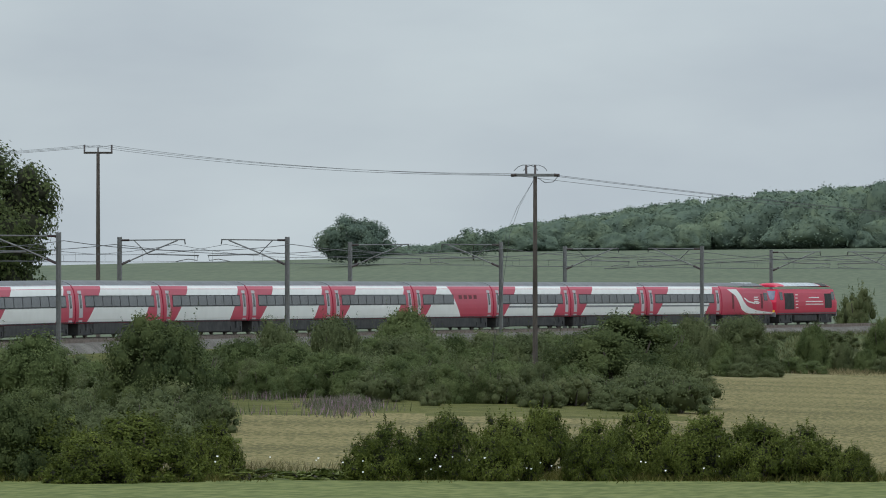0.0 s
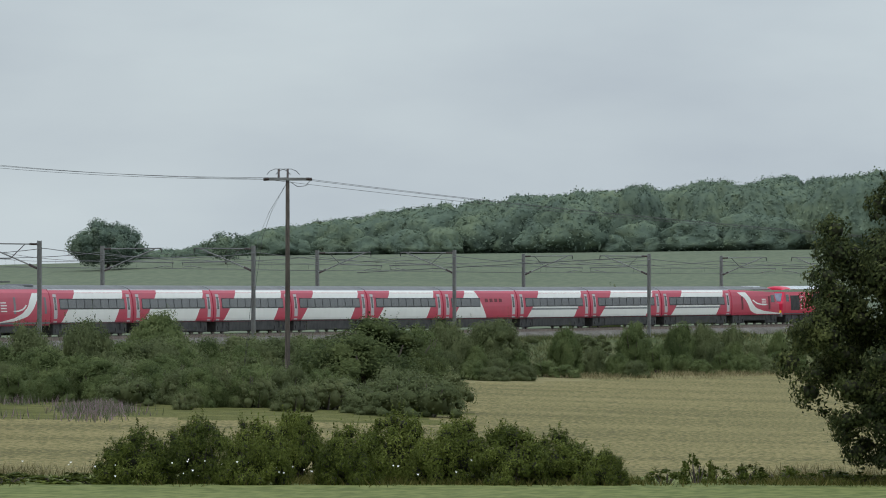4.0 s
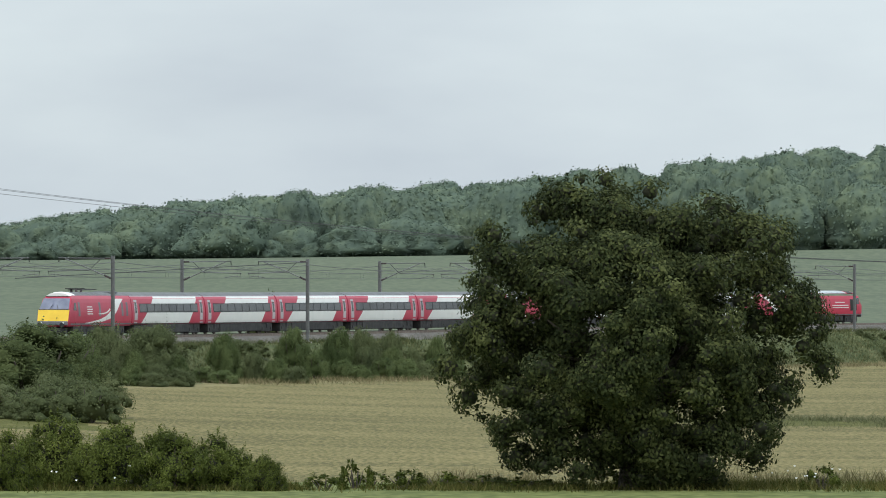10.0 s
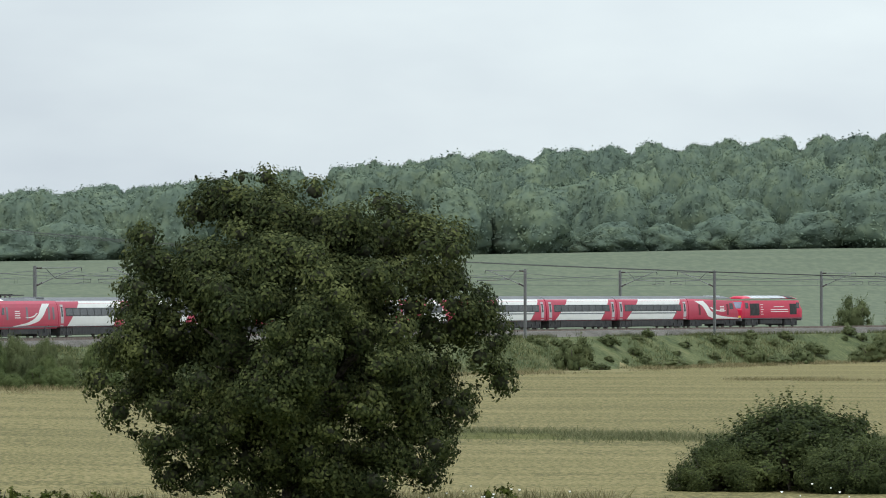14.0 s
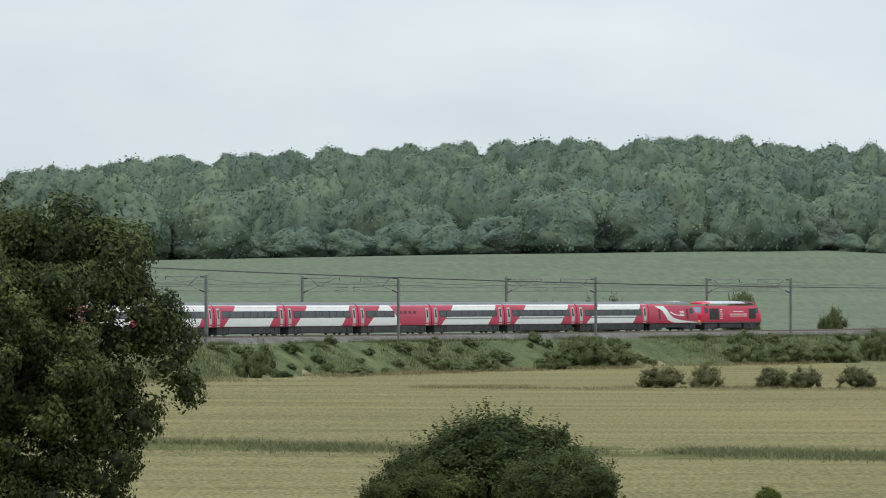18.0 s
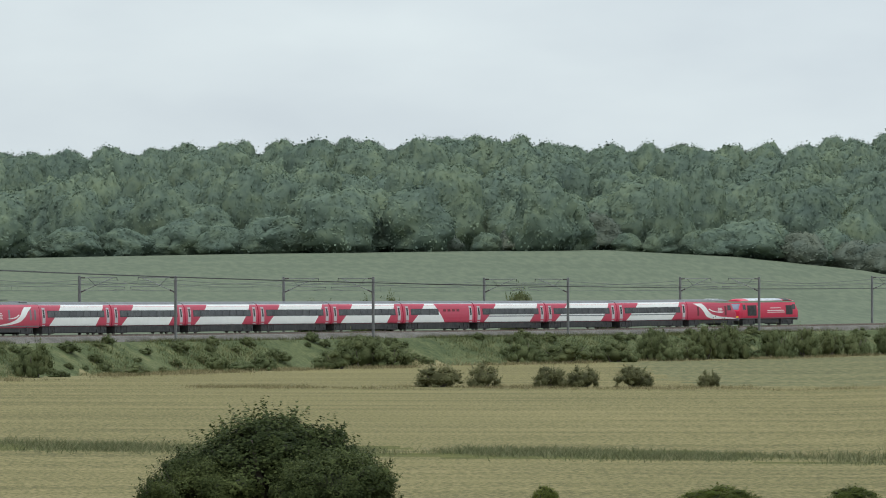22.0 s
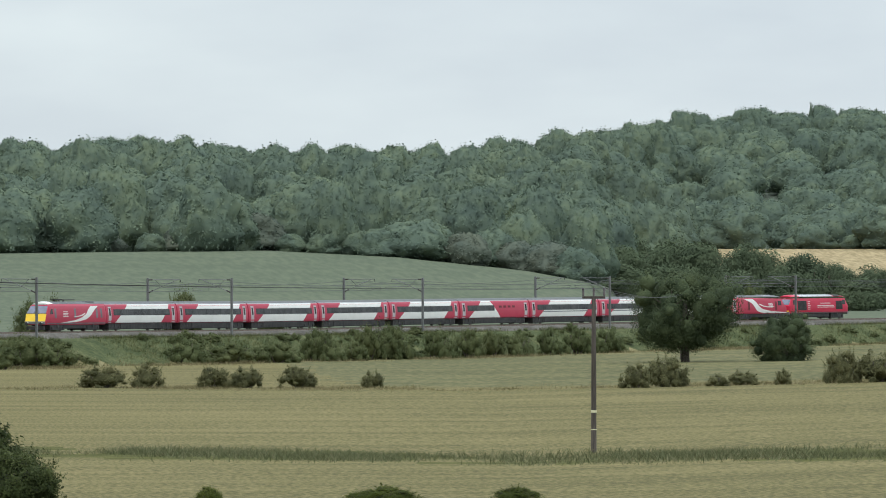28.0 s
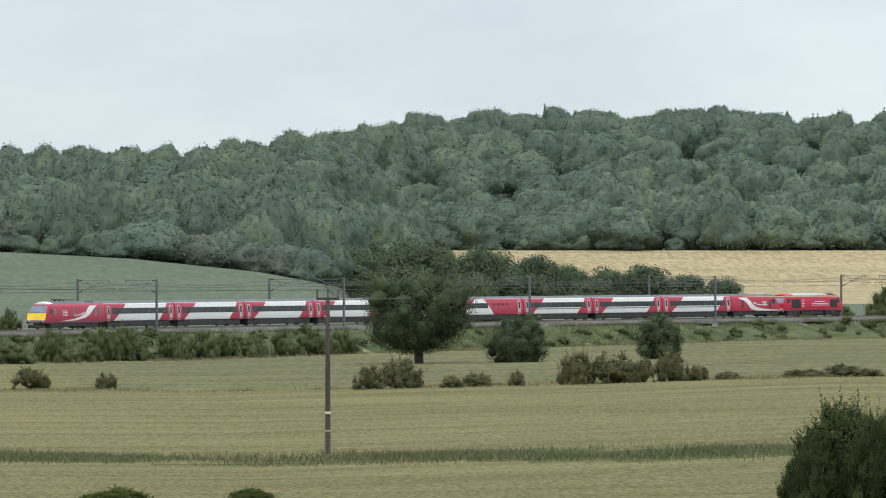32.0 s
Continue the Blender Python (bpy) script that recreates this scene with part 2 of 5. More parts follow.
# ---- mesh helpers ----
def mesh_from(name, verts, faces, mats=(), index=None, smooth=False):
    me = bpy.data.meshes.new(name)
    verts, faces = np.asarray(verts, dtype=np.float32), np.asarray(faces, dtype=np.int32)
    k = faces.shape[1]
    me.vertices.add(len(verts))
    me.vertices.foreach_set("co", verts.ravel())
    me.loops.add(faces.size)
    me.loops.foreach_set("vertex_index", faces.ravel())
    me.polygons.add(len(faces))
    me.polygons.foreach_set("loop_start", np.arange(0, faces.size, k, dtype=np.int32))
    for m in mats:
        me.materials.append(m)
    if index is not None:
        me.polygons.foreach_set("material_index", np.asarray(index, dtype=np.int32))
    me.polygons.foreach_set("use_smooth", np.full(len(faces), smooth))
    me.update(calc_edges=True)
    me.validate()
    return me


def part(name, bm, mat, parent=None, label=""):
    """Links a bmesh as one mesh object, under a thing or a part."""
    me = bpy.data.meshes.new(name)
    bm.to_mesh(me)
    bm.free()
    me.materials.append(mat)
    ob = new(name, me)
    if parent is not None:
        ob.parent = parent
    return tagged(ob, label)


def part_mesh(name, me, parent=None, label=""):
    ob = new(name, me)
    if parent is not None:
        ob.parent = parent
    return tagged(ob, label)


def add_box(bm, x0, x1, y0, y1, z0, z1, bevel=0.0):
    made = bmesh.ops.create_cube(bm, size=1.0, matrix=Matrix.Translation(((x0 + x1) / 2, (y0 + y1) / 2, (z0 + z1) / 2)) @ Matrix.Diagonal((abs(x1 - x0), abs(y1 - y0), abs(z1 - z0), 1)))
    if bevel:
        edges = {e for v in made["verts"] for e in v.link_edges}
        bmesh.ops.bevel(bm, geom=list(edges), offset=bevel, segments=2, affect="EDGES", profile=0.5)
    return bm


def box(x0, x1, y0, y1, z0, z1, bevel=0.0):
    return add_box(bmesh.new(), x0, x1, y0, y1, z0, z1, bevel)


def add_tube(bm, points, radii, sides=8):
    """A tapered tube along points."""
    points = [Vector(p) for p in points]
    if not hasattr(radii, "__len__"):
        radii = [radii] * len(points)
    rings = []
    for i, p in enumerate(points):
        d = (points[min(i + 1, len(points) - 1)] - points[max(i - 1, 0)]).normalized()
        a = d.cross(Vector((0, 0, 1)) if abs(d.z) < 0.9 else Vector((1, 0, 0))).normalized()
        b = d.cross(a)
        rings.append([bm.verts.new(p + radii[i] * (math.cos(2 * math.pi * k / sides) * a + math.sin(2 * math.pi * k / sides) * b)) for k in range(sides)])
    for r, s in zip(rings, rings[1:]):
        for k in range(sides):
            f = bm.faces.new((r[k], r[(k + 1) % sides], s[(k + 1) % sides], s[k]))
            f.smooth = True
    bm.faces.new(rings[0])
    bm.faces.new(rings[-1])
    return bm


def tube(points, radii, sides=8):
    return add_tube(bmesh.new(), points, radii, sides)


# ---- the railway's line in plan ----
TRACK = [(-77.4, 396.4), (-73.4, 458.5), (-67.2, 519.5), (-58.6, 579.2), (-48.1, 637.8), (-35.6, 695.2), (-21.4, 751.6), (-5.4, 807.2), (12.7, 862.4), (33.7, 917.3), (58.3, 971.9), (85.7, 1026.3), (115.6, 1079.9), (147.8, 1132.3), (182.3, 1183.3), (219.2, 1232.7), (258.6, 1280.2), (300.6, 1326.0)]
RAIL_Z = [(0, 5.15), (100, 5.15), (200, 4.80), (300, 4.42), (350, 4.32), (450, 4.15), (560, 3.9), (700, 3.7), (900, 4.3), (1024, 4.7), (1200, 4.8)]


def spline(points, per=40):
    """A smooth curve through points (natural cubic)."""
    p = np.array(points, dtype=float)
    n = len(p)
    m = np.zeros((n, n))
    rhs = np.zeros((n, 2))
    m[0, 0] = m[-1, -1] = 1
    for i in range(1, n - 1):
        m[i, i - 1:i + 2] = 1, 4, 1
        rhs[i] = 6 * (p[i + 1] - 2 * p[i] + p[i - 1])
    c = np.linalg.solve(m, rhs)
    u = np.linspace(0, n - 1, (n - 1) * per + 1)
    k = np.clip(u.astype(int), 0, n - 2)
    s = (u - k)[:, None]
    return (1 - s) * p[k] + s * p[k + 1] + (((1 - s) ** 3 - (1 - s)) * c[k] + (s ** 3 - s) * c[k + 1]) / 6


LINE = spline(TRACK)
lead, tail = LINE[0] - LINE[1], LINE[-1] - LINE[-2]
LINE = np.vstack([[LINE[0] + lead * i for i in range(240, 0, -1)], LINE, [LINE[-1] + tail * i for i in range(1, 400)]])
ARC = np.concatenate([[0], np.cumsum(np.linalg.norm(np.diff(LINE, axis=0), axis=1))])
ARC -= ARC[240]


def on_line(s, side=0.0):
    """Place on the line at arc s, side metres to the far side; and the heading in degrees."""
    x, y = np.interp(s, ARC, LINE[:, 0]), np.interp(s, ARC, LINE[:, 1])
    dx = np.interp(s + 1, ARC, LINE[:, 0]) - np.interp(s - 1, ARC, LINE[:, 0])
    dy = np.interp(s + 1, ARC, LINE[:, 1]) - np.interp(s - 1, ARC, LINE[:, 1])
    h = math.hypot(dx, dy)
    return x - dy / h * side, y + dx / h * side, math.degrees(math.atan2(dy, dx))


def rail_z(s):
    return np.interp(s, [a for a, _ in RAIL_Z], [z for _, z in RAIL_Z])


# ---- the lie of the land ----
STAGE = [0.0, 40.2]


def spot(stage, bearing, dist):
    """A place at a bearing (degrees to the right of north) and a distance from one of the two stands."""
    return dist * math.sin(radians(bearing)), STAGE[stage] + dist * math.cos(radians(bearing))


FIELD = [(-60, 2.5), (-9, 2.0), (-5, 1.7), (-2, 0.8), (1, 0.1), (7, -0.1), (9.5, 0.6), (11, 1.2), (60, 1.5)]
CREST = [(-60, -0.003), (-8.3, -0.0008), (-6.3, 0.0), (-5.5, 0.0008), (-2.6, 0.0013), (0, 0.0019), (3.2, 0.0029), (4.5, 0.0032), (5.7, 0.0034), (6.6, 0.0026), (7.03, 0.0018), (7.46, 0.0010), (8.02, -0.0008), (8.6, -0.003), (60, -0.003)]
SKYLINE = [(-60, -0.001), (-5.6, 0.0020), (-5.1, 0.0041), (-4.0, 0.0072), (-2.8, 0.0093), (-1.0, 0.0114), (0.5, 0.0141), (2.2, 0.0160), (3.5, 0.0169), (4.9, 0.0175), (6.6, 0.0162), (7.4, 0.0174), (8.2, 0.0186), (8.7, 0.0203), (9.4, 0.0212), (10.3, 0.0209), (12.0, 0.0206), (60, 0.015)]
ZONE = [(-60, 1350), (7.9, 1350), (8.7, 2000), (60, 2000)]   # where the wooded hill begins


def look_up(table, v):
    return np.interp(v, [a for a, _ in table], [b for _, b in table])


def smooth(a):
    a = np.clip(a, 0, 1)
    return a * a * (3 - 2 * a)


def line_distance(x, y):
    """Signed distance from the line (camera's side negative) and the arc there."""
    x, y = np.atleast_1d(np.asarray(x, float)), np.atleast_1d(np.asarray(y, float))
    pts, arc = LINE[::8], ARC[::8]
    tan = np.gradient(pts, axis=0)
    tan /= np.linalg.norm(tan, axis=1)[:, None]
    q, s = np.empty(len(x)), np.empty(len(x))
    for i in range(0, len(x), 4000):
        dx, dy = x[i:i + 4000, None] - pts[None, :, 0], y[i:i + 4000, None] - pts[None, :, 1]
        k = np.argmin(dx * dx + dy * dy, axis=1)
        r = np.arange(len(k))
        ax, ay = dx[r, k], dy[r, k]
        q[i:i + 4000] = -tan[k, 1] * ax + tan[k, 0] * ay
        s[i:i + 4000] = arc[k] + tan[k, 0] * ax + tan[k, 1] * ay
    return q, s


def ground(x, y):
    """Height of the land."""
    x, y = np.atleast_1d(np.asarray(x, float)), np.atleast_1d(np.asarray(y, float))
    d = np.hypot(x, y)
    deg = np.degrees(np.arctan2(x, y))
    ahead = np.cos(np.radians(deg)) > 0.3
    q, s = line_distance(x, y)
    field = look_up(FIELD, deg)
    near = np.interp(d, [0, 60, 150, 240, 320, 350, 4000], [8.2, 6.6, 3.9, 2.0, 0.95, 0.55, 0.5])
    low = near + (field - near) * smooth((d - 350) / 160)
    low = np.where(d < 350, near, low)
    formation = rail_z(s) - 0.75
    # far side: a long field up to its crest, then the wooded hill
    zone = look_up(ZONE, deg)
    crest = EYE + look_up(CREST, deg) * zone
    crest = np.where(zone > 1400, EYE + (look_up(CREST, deg) * np.clip((2000 - zone) / 650, 0, 1) + 0.0036 * np.clip((zone - 1350) / 650, 0, 1)) * zone, crest)
    start = np.hypot(*np.array(on_line_many(s, 14.0)))
    up = np.clip((d - start) / np.maximum(zone - start, 60), 0, 1)
    rise = np.where(zone < 1500, np.sin(up * math.pi / 2) ** 0.9, np.interp(up, [0, 0.5, 1], [0, 0.36, 1]))
    far = formation - 0.3 + (crest - formation + 0.3) * rise
    top = EYE + look_up(SKYLINE, deg) * (zone + 550) - 13.0
    hill = crest + (top - crest) * smooth((d - zone - 10) / 540)
    far = np.where(d > zone, hill, far)
    far = np.where(d > zone + 560, top - (d - zone - 560) * 0.02, far)
    bank = np.clip((-q - 6.5) / (1.9 * np.maximum(formation - low, 1.0)), 0, 1)
    z = np.where(q < 0, formation + (low - formation) * bank , far)
    z = np.where((q < 0) & (bank >= 1), low, z)
    z = np.where((q > -6.5) & (q < 7), formation, z)
    z = np.where((q >= 7) & (q < 20), formation + (far - formation) * (q - 7) / 13, z)
    z = np.where(ahead, z, np.minimum(near, 8.2) - 0.0 * d)
    return z


def on_line_many(s, side):
    s = np.clip(s, ARC[0] + 2, ARC[-1] - 2)
    x, y = np.interp(s, ARC, LINE[:, 0]), np.interp(s, ARC, LINE[:, 1])
    dx = np.interp(s + 1, ARC, LINE[:, 0]) - np.interp(s - 1, ARC, LINE[:, 0])
    dy = np.interp(s + 1, ARC, LINE[:, 1]) - np.interp(s - 1, ARC, LINE[:, 1])
    h = np.hypot(dx, dy)
    return x - dy / h * side, y + dx / h * side


def ground_at(x, y):
    return float(ground(x, y)[0])


def build_ground():
    cols = np.concatenate([np.arange(-180, -14, 8.0), np.arange(-14, -9.4, 0.5), np.arange(-9.4, 13.6, 0.08), np.arange(13.6, 20, 0.5), np.arange(20, 180, 8.0)])
    rings = np.concatenate([[0.02], np.arange(20, 320, 20), np.arange(320, 420, 3), np.arange(420, 1250, 5), np.arange(1250, 2100, 15), np.arange(2100, 2800, 50), np.arange(2800, 4600, 200)])
    a, r = np.meshgrid(np.radians(cols), rings)
    x, y = (r * np.sin(a)).ravel(), (r * np.cos(a)).ravel()
    z = ground(x, y)
    nc, nr = len(cols), len(rings)
    i, j = np.meshgrid(np.arange(nc), np.arange(nr - 1))
    i, j = i.ravel(), j.ravel()
    i2 = (i + 1) % nc
    faces = np.stack([j * nc + i, (j + 1) * nc + i, (j + 1) * nc + i2, j * nc + i2], 1)
    cx, cy = x[faces].mean(1), y[faces].mean(1)
    wrap = i2 == 0
    cx[wrap], cy[wrap] = x[faces[wrap, 0]], y[faces[wrap, 0]]
    d, deg = np.hypot(cx, cy), np.degrees(np.arctan2(cx, cy))
    q, s = line_distance(cx, cy)
    jitter = np.array([noise.noise((u * 0.07, v * 0.07, 0.0)) for u, v in zip(cx, cy)])
    kind = np.zeros(len(faces), dtype=int)
    kind[d > 362 + 8 * jitter] = 1                                             # ripe crop
    kind[(deg > 2.2) & (d > 318 + 8 * jitter)] = 1
    strip = np.abs(d - (535 - 5.5 * np.clip(deg, -1, 12))) < 13 + 10 * jitter   # grassy balk
    kind[strip & (deg > 0.2) & (jitter > -0.12)] = 2
    kind[(deg + jitter * 0.25 + (d - 800) * 0.002 > 6.2) & (d > 806 + 14 * jitter) & (q < 0)] = 8   # unripe crop near the line
    foot = q > -19 + 6 * jitter
    kind[foot & (q < 0) & (d > 380)] = 4
    kind[(q > -14 + 4 * jitter) & (q < 30) & (d > 330)] = 9
    kind[(deg > -7.2) & (deg < -3.75 + 0.3 * jitter) & (q < 0) & (d > 448 + 8 * jitter)] = 2
    kind[(deg < -7.0 + 0.3 * jitter) & (q > -60) & (q < 0) & (d > 362)] = 2
    kind[np.abs(q) < 3.8] = 5
    kind[q > 14 + 3 * jitter] = 3
    zone = look_up(ZONE, deg)
    kind[(d > zone + 25)] = 6
    kind[(deg > 8.35) & (q > 30) & (d > 1640) & (d < zone + 30)] = 7
    kind[np.abs(deg) > 70] = 0
    me = mesh_from("ground", np.stack([x, y, z], 1), faces, [PASTURE, STRAW, ROUGH_GRASS, CROP, DRY_GRASS, BALLAST, WOODLAND_FLOOR, BARLEY, UNRIPE, BANK_GRASS], kind, True)
    tagged(new("ground", me), "rolling farmland with ripe crop, rough grass and a green field", "ground", kind="structure")


build_ground()


# ---- trees and bushes ----
def foliage(rng, clumps, leaves, size, core=0.0, centre=None, grid=(7, 5), loose=0.35, sprigs=0, ragged=1.0):
    """Leaf quads over clumps (x, y, z, rx, ry, rz), facing outwards; with core > 0 a solid core within each clump,
    which some callers colour dark as shade in the gaps; sprigs: shoots that stand out of it. Returns verts, faces,
    material index.
    """
    clumps = np.asarray(clumps, float)
    centre = np.array(centre if centre is not None else clumps[:, :3].mean(0))
    weight = clumps[:, 3] * clumps[:, 5]
    k = rng.choice(len(clumps), leaves, p=weight / weight.sum())
    away = clumps[k, :3] - centre
    away /= np.linalg.norm(away, axis=1)[:, None] + 1e-6
    v = rng.normal(size=(leaves, 3))
    v = v / np.linalg.norm(v, axis=1)[:, None] + 0.55 * away
    v /= np.linalg.norm(v, axis=1)[:, None]
    ripple = np.sin(v[:, 0] * 6.5 + k * 1.7) * np.sin(v[:, 1] * 6.1 + k * 2.9) * np.sin(v[:, 2] * 5.7 + k * 0.6)
    rad = (1.0 + 0.22 * ripple + rng.uniform(-0.2, 0.1, leaves) + 0.1 * ragged * rng.exponential(0.6, leaves))[:, None]
    rad = np.where(rng.random((leaves, 1)) < 0.22, rng.uniform(0.5, 0.95, (leaves, 1)), rad)
    c = clumps[k, :3] + v * rad * clumps[k, 3:]
    if sprigs:
        per = 14
        pick = rng.choice(leaves, sprigs)
        tip = v[pick] * 0.7 + np.array([0, 0, 0.9]) + rng.normal(scale=0.25, size=(sprigs, 3))
        tip *= (rng.uniform(0.4, 1.25, sprigs) * np.minimum(clumps[k[pick], 5], np.median(clumps[:, 5])))[:, None]
        along = np.tile(np.linspace(0, 1, per), sprigs)[:, None]
        shoot = np.repeat(c[pick], per, 0) + np.repeat(tip, per, 0) * along + rng.normal(scale=size * 0.9, size=(sprigs * per, 3)) * (1.15 - along)
        c, v = np.concatenate([c, shoot]), np.concatenate([v, np.repeat(v[pick], per, 0)])
        away = np.concatenate([away, np.repeat(away[pick], per, 0)])
        leaves = len(c)
    normal = v + 0.25 * away + rng.normal(scale=loose, size=(leaves, 3)) + np.array([0, 0, 0.15])
    normal /= np.linalg.norm(normal, axis=1)[:, None]
    a = np.cross(normal, rng.normal(size=(leaves, 3)))
    a /= np.linalg.norm(a, axis=1)[:, None]
    b = np.cross(normal, a)
    s = size * rng.uniform(0.55, 1.3, (leaves, 1))
    bend = normal * s * 0.2
    quads = np.stack([c - a * s, c - b * s * 0.62 - bend, c + a * s, c + b * s * 0.62 - bend], 1)
    verts, faces = [quads.reshape(-1, 3)], [np.arange(leaves * 4).reshape(-1, 4)]
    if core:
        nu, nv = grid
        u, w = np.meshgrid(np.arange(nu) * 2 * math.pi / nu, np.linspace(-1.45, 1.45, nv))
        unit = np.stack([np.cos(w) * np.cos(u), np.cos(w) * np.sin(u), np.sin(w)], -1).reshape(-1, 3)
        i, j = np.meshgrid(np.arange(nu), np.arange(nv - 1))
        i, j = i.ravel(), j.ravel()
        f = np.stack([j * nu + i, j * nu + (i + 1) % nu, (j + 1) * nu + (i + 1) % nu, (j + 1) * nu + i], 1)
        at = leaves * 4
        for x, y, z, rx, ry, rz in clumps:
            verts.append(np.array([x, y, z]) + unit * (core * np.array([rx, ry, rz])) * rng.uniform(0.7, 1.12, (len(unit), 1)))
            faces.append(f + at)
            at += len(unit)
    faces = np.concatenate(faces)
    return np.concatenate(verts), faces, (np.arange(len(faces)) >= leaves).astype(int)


def crown_clumps(rng, width, height, base, n, depth=None, shape="round"):
    """Clumps filling an uneven crown of a given width, top and base height."""
    out = []
    depth = depth or width
    mid, half = (height + base) / 2, (height - base) / 2
    for i in range(n):
        p = rng.normal(size=3)
        p /= np.linalg.norm(p)
        p *= rng.uniform(0.25, 1.0) ** 0.4
        lump = 1.0 + 0.45 * noise.noise((p[0] * 1.6 + width * 3.1, p[1] * 1.6, p[2] * 1.6 + height * 2.3))
        size = rng.uniform(0.07, 0.18) * min(width, (height - base) * 1.2)
        if shape == "bush":
            k = (1.0 - 0.45 * max(0, p[2]) ** 2) * 1.05
            p[2] = max(p[2], -0.9)
        else:
            k = 1.0 if p[2] > -0.4 else 1.0 + 0.25 * (p[2] + 0.4)
        out.append((p[0] * lump * k * (width / 2 - size * 0.75), p[1] * lump * k * (depth / 2 - size * 0.75), mid + p[2] * (0.6 + 0.4 * lump) * (half - size * 0.65), size, size, size * rng.uniform(0.8, 1.0)))
    return out


def lobed_clumps(rng, boughs, per, small, big):
    """Clumps over the surfaces of large boughs (x, y, z, rx, ry, rz)."""
    out = []
    for x, y, z, rx, ry, rz in boughs:
        for i in range(int(per * rx * rz)):
            p = rng.normal(size=3)
            p /= np.linalg.norm(p)
            p *= rng.uniform(0.45, 1.0) ** 0.35
            s = rng.uniform(small, big)
            out.append((x + p[0] * rx, y + p[1] * ry, z + p[2] * rz, s, s, s * rng.uniform(0.7, 0.95)))
    return out


def limbs(rng, height, base, width, trunk_r, n, lean=0.0):
    bm = bmesh.new()
    fork = base + (height - base) * 0.35
    add_tube(bm, [(0, 0, -0.4), (lean * 0.2, 0, base * 0.6), (lean * 0.5, 0.05, fork), (lean, 0.1, height * 0.8)], [trunk_r * 1.35, trunk_r, trunk_r * 0.75, trunk_r * 0.15], 10)
    for i in range(n):
        a = 2 * math.pi * i / n + rng.uniform(-0.4, 0.4)
        z0 = base * 0.7 + (fork - base * 0.7) * rng.uniform(0.1, 1.0)
        reach, up = width * rng.uniform(0.25, 0.44), rng.uniform(0.1, 0.6) * (height - z0)
        ends = (math.cos(a) * reach, math.sin(a) * reach, z0 + up)
        midp = (ends[0] * 0.5, ends[1] * 0.5, z0 + up * 0.62)
        add_tube(bm, [(0, 0, z0), midp, ends], [trunk_r * 0.5, trunk_r * 0.3, trunk_r * 0.08], 6)
        for j in range(2):
            e2 = (midp[0] + rng.uniform(-1, 1) * width * 0.15, midp[1] + rng.uniform(-1, 1) * width * 0.15, midp[2] + rng.uniform(0, 0.25) * height)
            add_tube(bm, [midp, e2], [trunk_r * 0.2, trunk_r * 0.05], 5)
    return bm


def tree(name, label, x, y, width, height, leaf_mat, leaves, leaf_size, n_clumps, base, trunk_r, seed, category="tree", group="", lean=0.0, depth=None):
    rng = np.random.default_rng(seed)
    z = ground_at(x, y)
    root = tagged(new(name), label, category, group)
    root.matrix_basis = pose(x, y, z, 0, 0, 0)
    clumps = crown_clumps(rng, width, height, base, n_clumps, depth)
    part("trunk", limbs(rng, height, base, width, trunk_r, 9, lean), BARK, root, "grey-brown trunk and limbs")
    v, f, index = foliage(rng, clumps, leaves, leaf_size, 0.0 if name == "thin_tree" else 0.62)
    part_mesh("crown", mesh_from("crown", v, f, [leaf_mat, leaf_mat if leaf_mat in (LEAF_BELT, LEAF_FIELD_HAZED, LEAF_WOOD_HAZED) else GAP_SHADE], index, True), root)
    return root


def lobes(rng, n, aspect, small, big):
    """Lobes over a dome one metre high and aspect metres wide, down to the ground."""
    out = []
    for i in range(n):
        a = i * 2.39996 + rng.uniform(-0.35, 0.35)
        up = rng.uniform(-0.05, 1.0)
        flat_r = math.sqrt(max(0.0, 1 - up * up))
        s = rng.uniform(small, big)
        bulge = rng.uniform(0.72, 1.0)
        out.append((math.cos(a) * flat_r * (aspect / 2 - s) * bulge, math.sin(a) * flat_r * (aspect / 2 - s) * bulge, max(up * (1 - s) * rng.uniform(0.82, 1.0), s * 0.55), s, s, s * rng.uniform(0.8, 1.05)))
    return out


def bush_meshes(kind, mat, count, leaves, size, seed, aspect=1.6, n=46, shoots=40, small=0.12, big=0.25, core=0.62):
    """A few bushes of unit width and height, to be scaled: stems and leaves."""
    made = []
    for i in range(count):
        rng = np.random.default_rng(seed + i)
        clumps = lobes(rng, n, aspect, small, big)
        fill = 0.05 if core < 0.2 else 1.0
        heart = (0, 0, 0.34, aspect * 0.36 * fill, aspect * 0.36 * fill, 0.42 * fill)
        v, f, index = foliage(rng, clumps + [heart], leaves, size, core, (0, 0, 0.2), (7, 5), 0.35, shoots)
        v[:, 2] /= np.percentile(v[:, 2], 99)
        v[:, :2] /= aspect
        bm = bmesh.new()
        for j in range(9):
            a, r = rng.uniform(0, 6.28), rng.uniform(0.1, 0.34)
            add_tube(bm, [(r * 0.2 * math.cos(a), r * 0.2 * math.sin(a), -0.1), (r * 0.7 * math.cos(a), r * 0.7 * math.sin(a), 0.4), (r * math.cos(a), r * math.sin(a), rng.uniform(0.5, 0.8))], [0.018, 0.012, 0.004], 5)
        stem = bpy.data.meshes.new("stem")
        bm.to_mesh(stem)
        bm.free()
        stem.materials.append(BARK)
        made.append((mesh_from("foliage", v, f, [mat, GAP_SHADE if mat in (LEAF_HEDGE, LEAF_ELDER) else mat], index, True), stem))
    return made


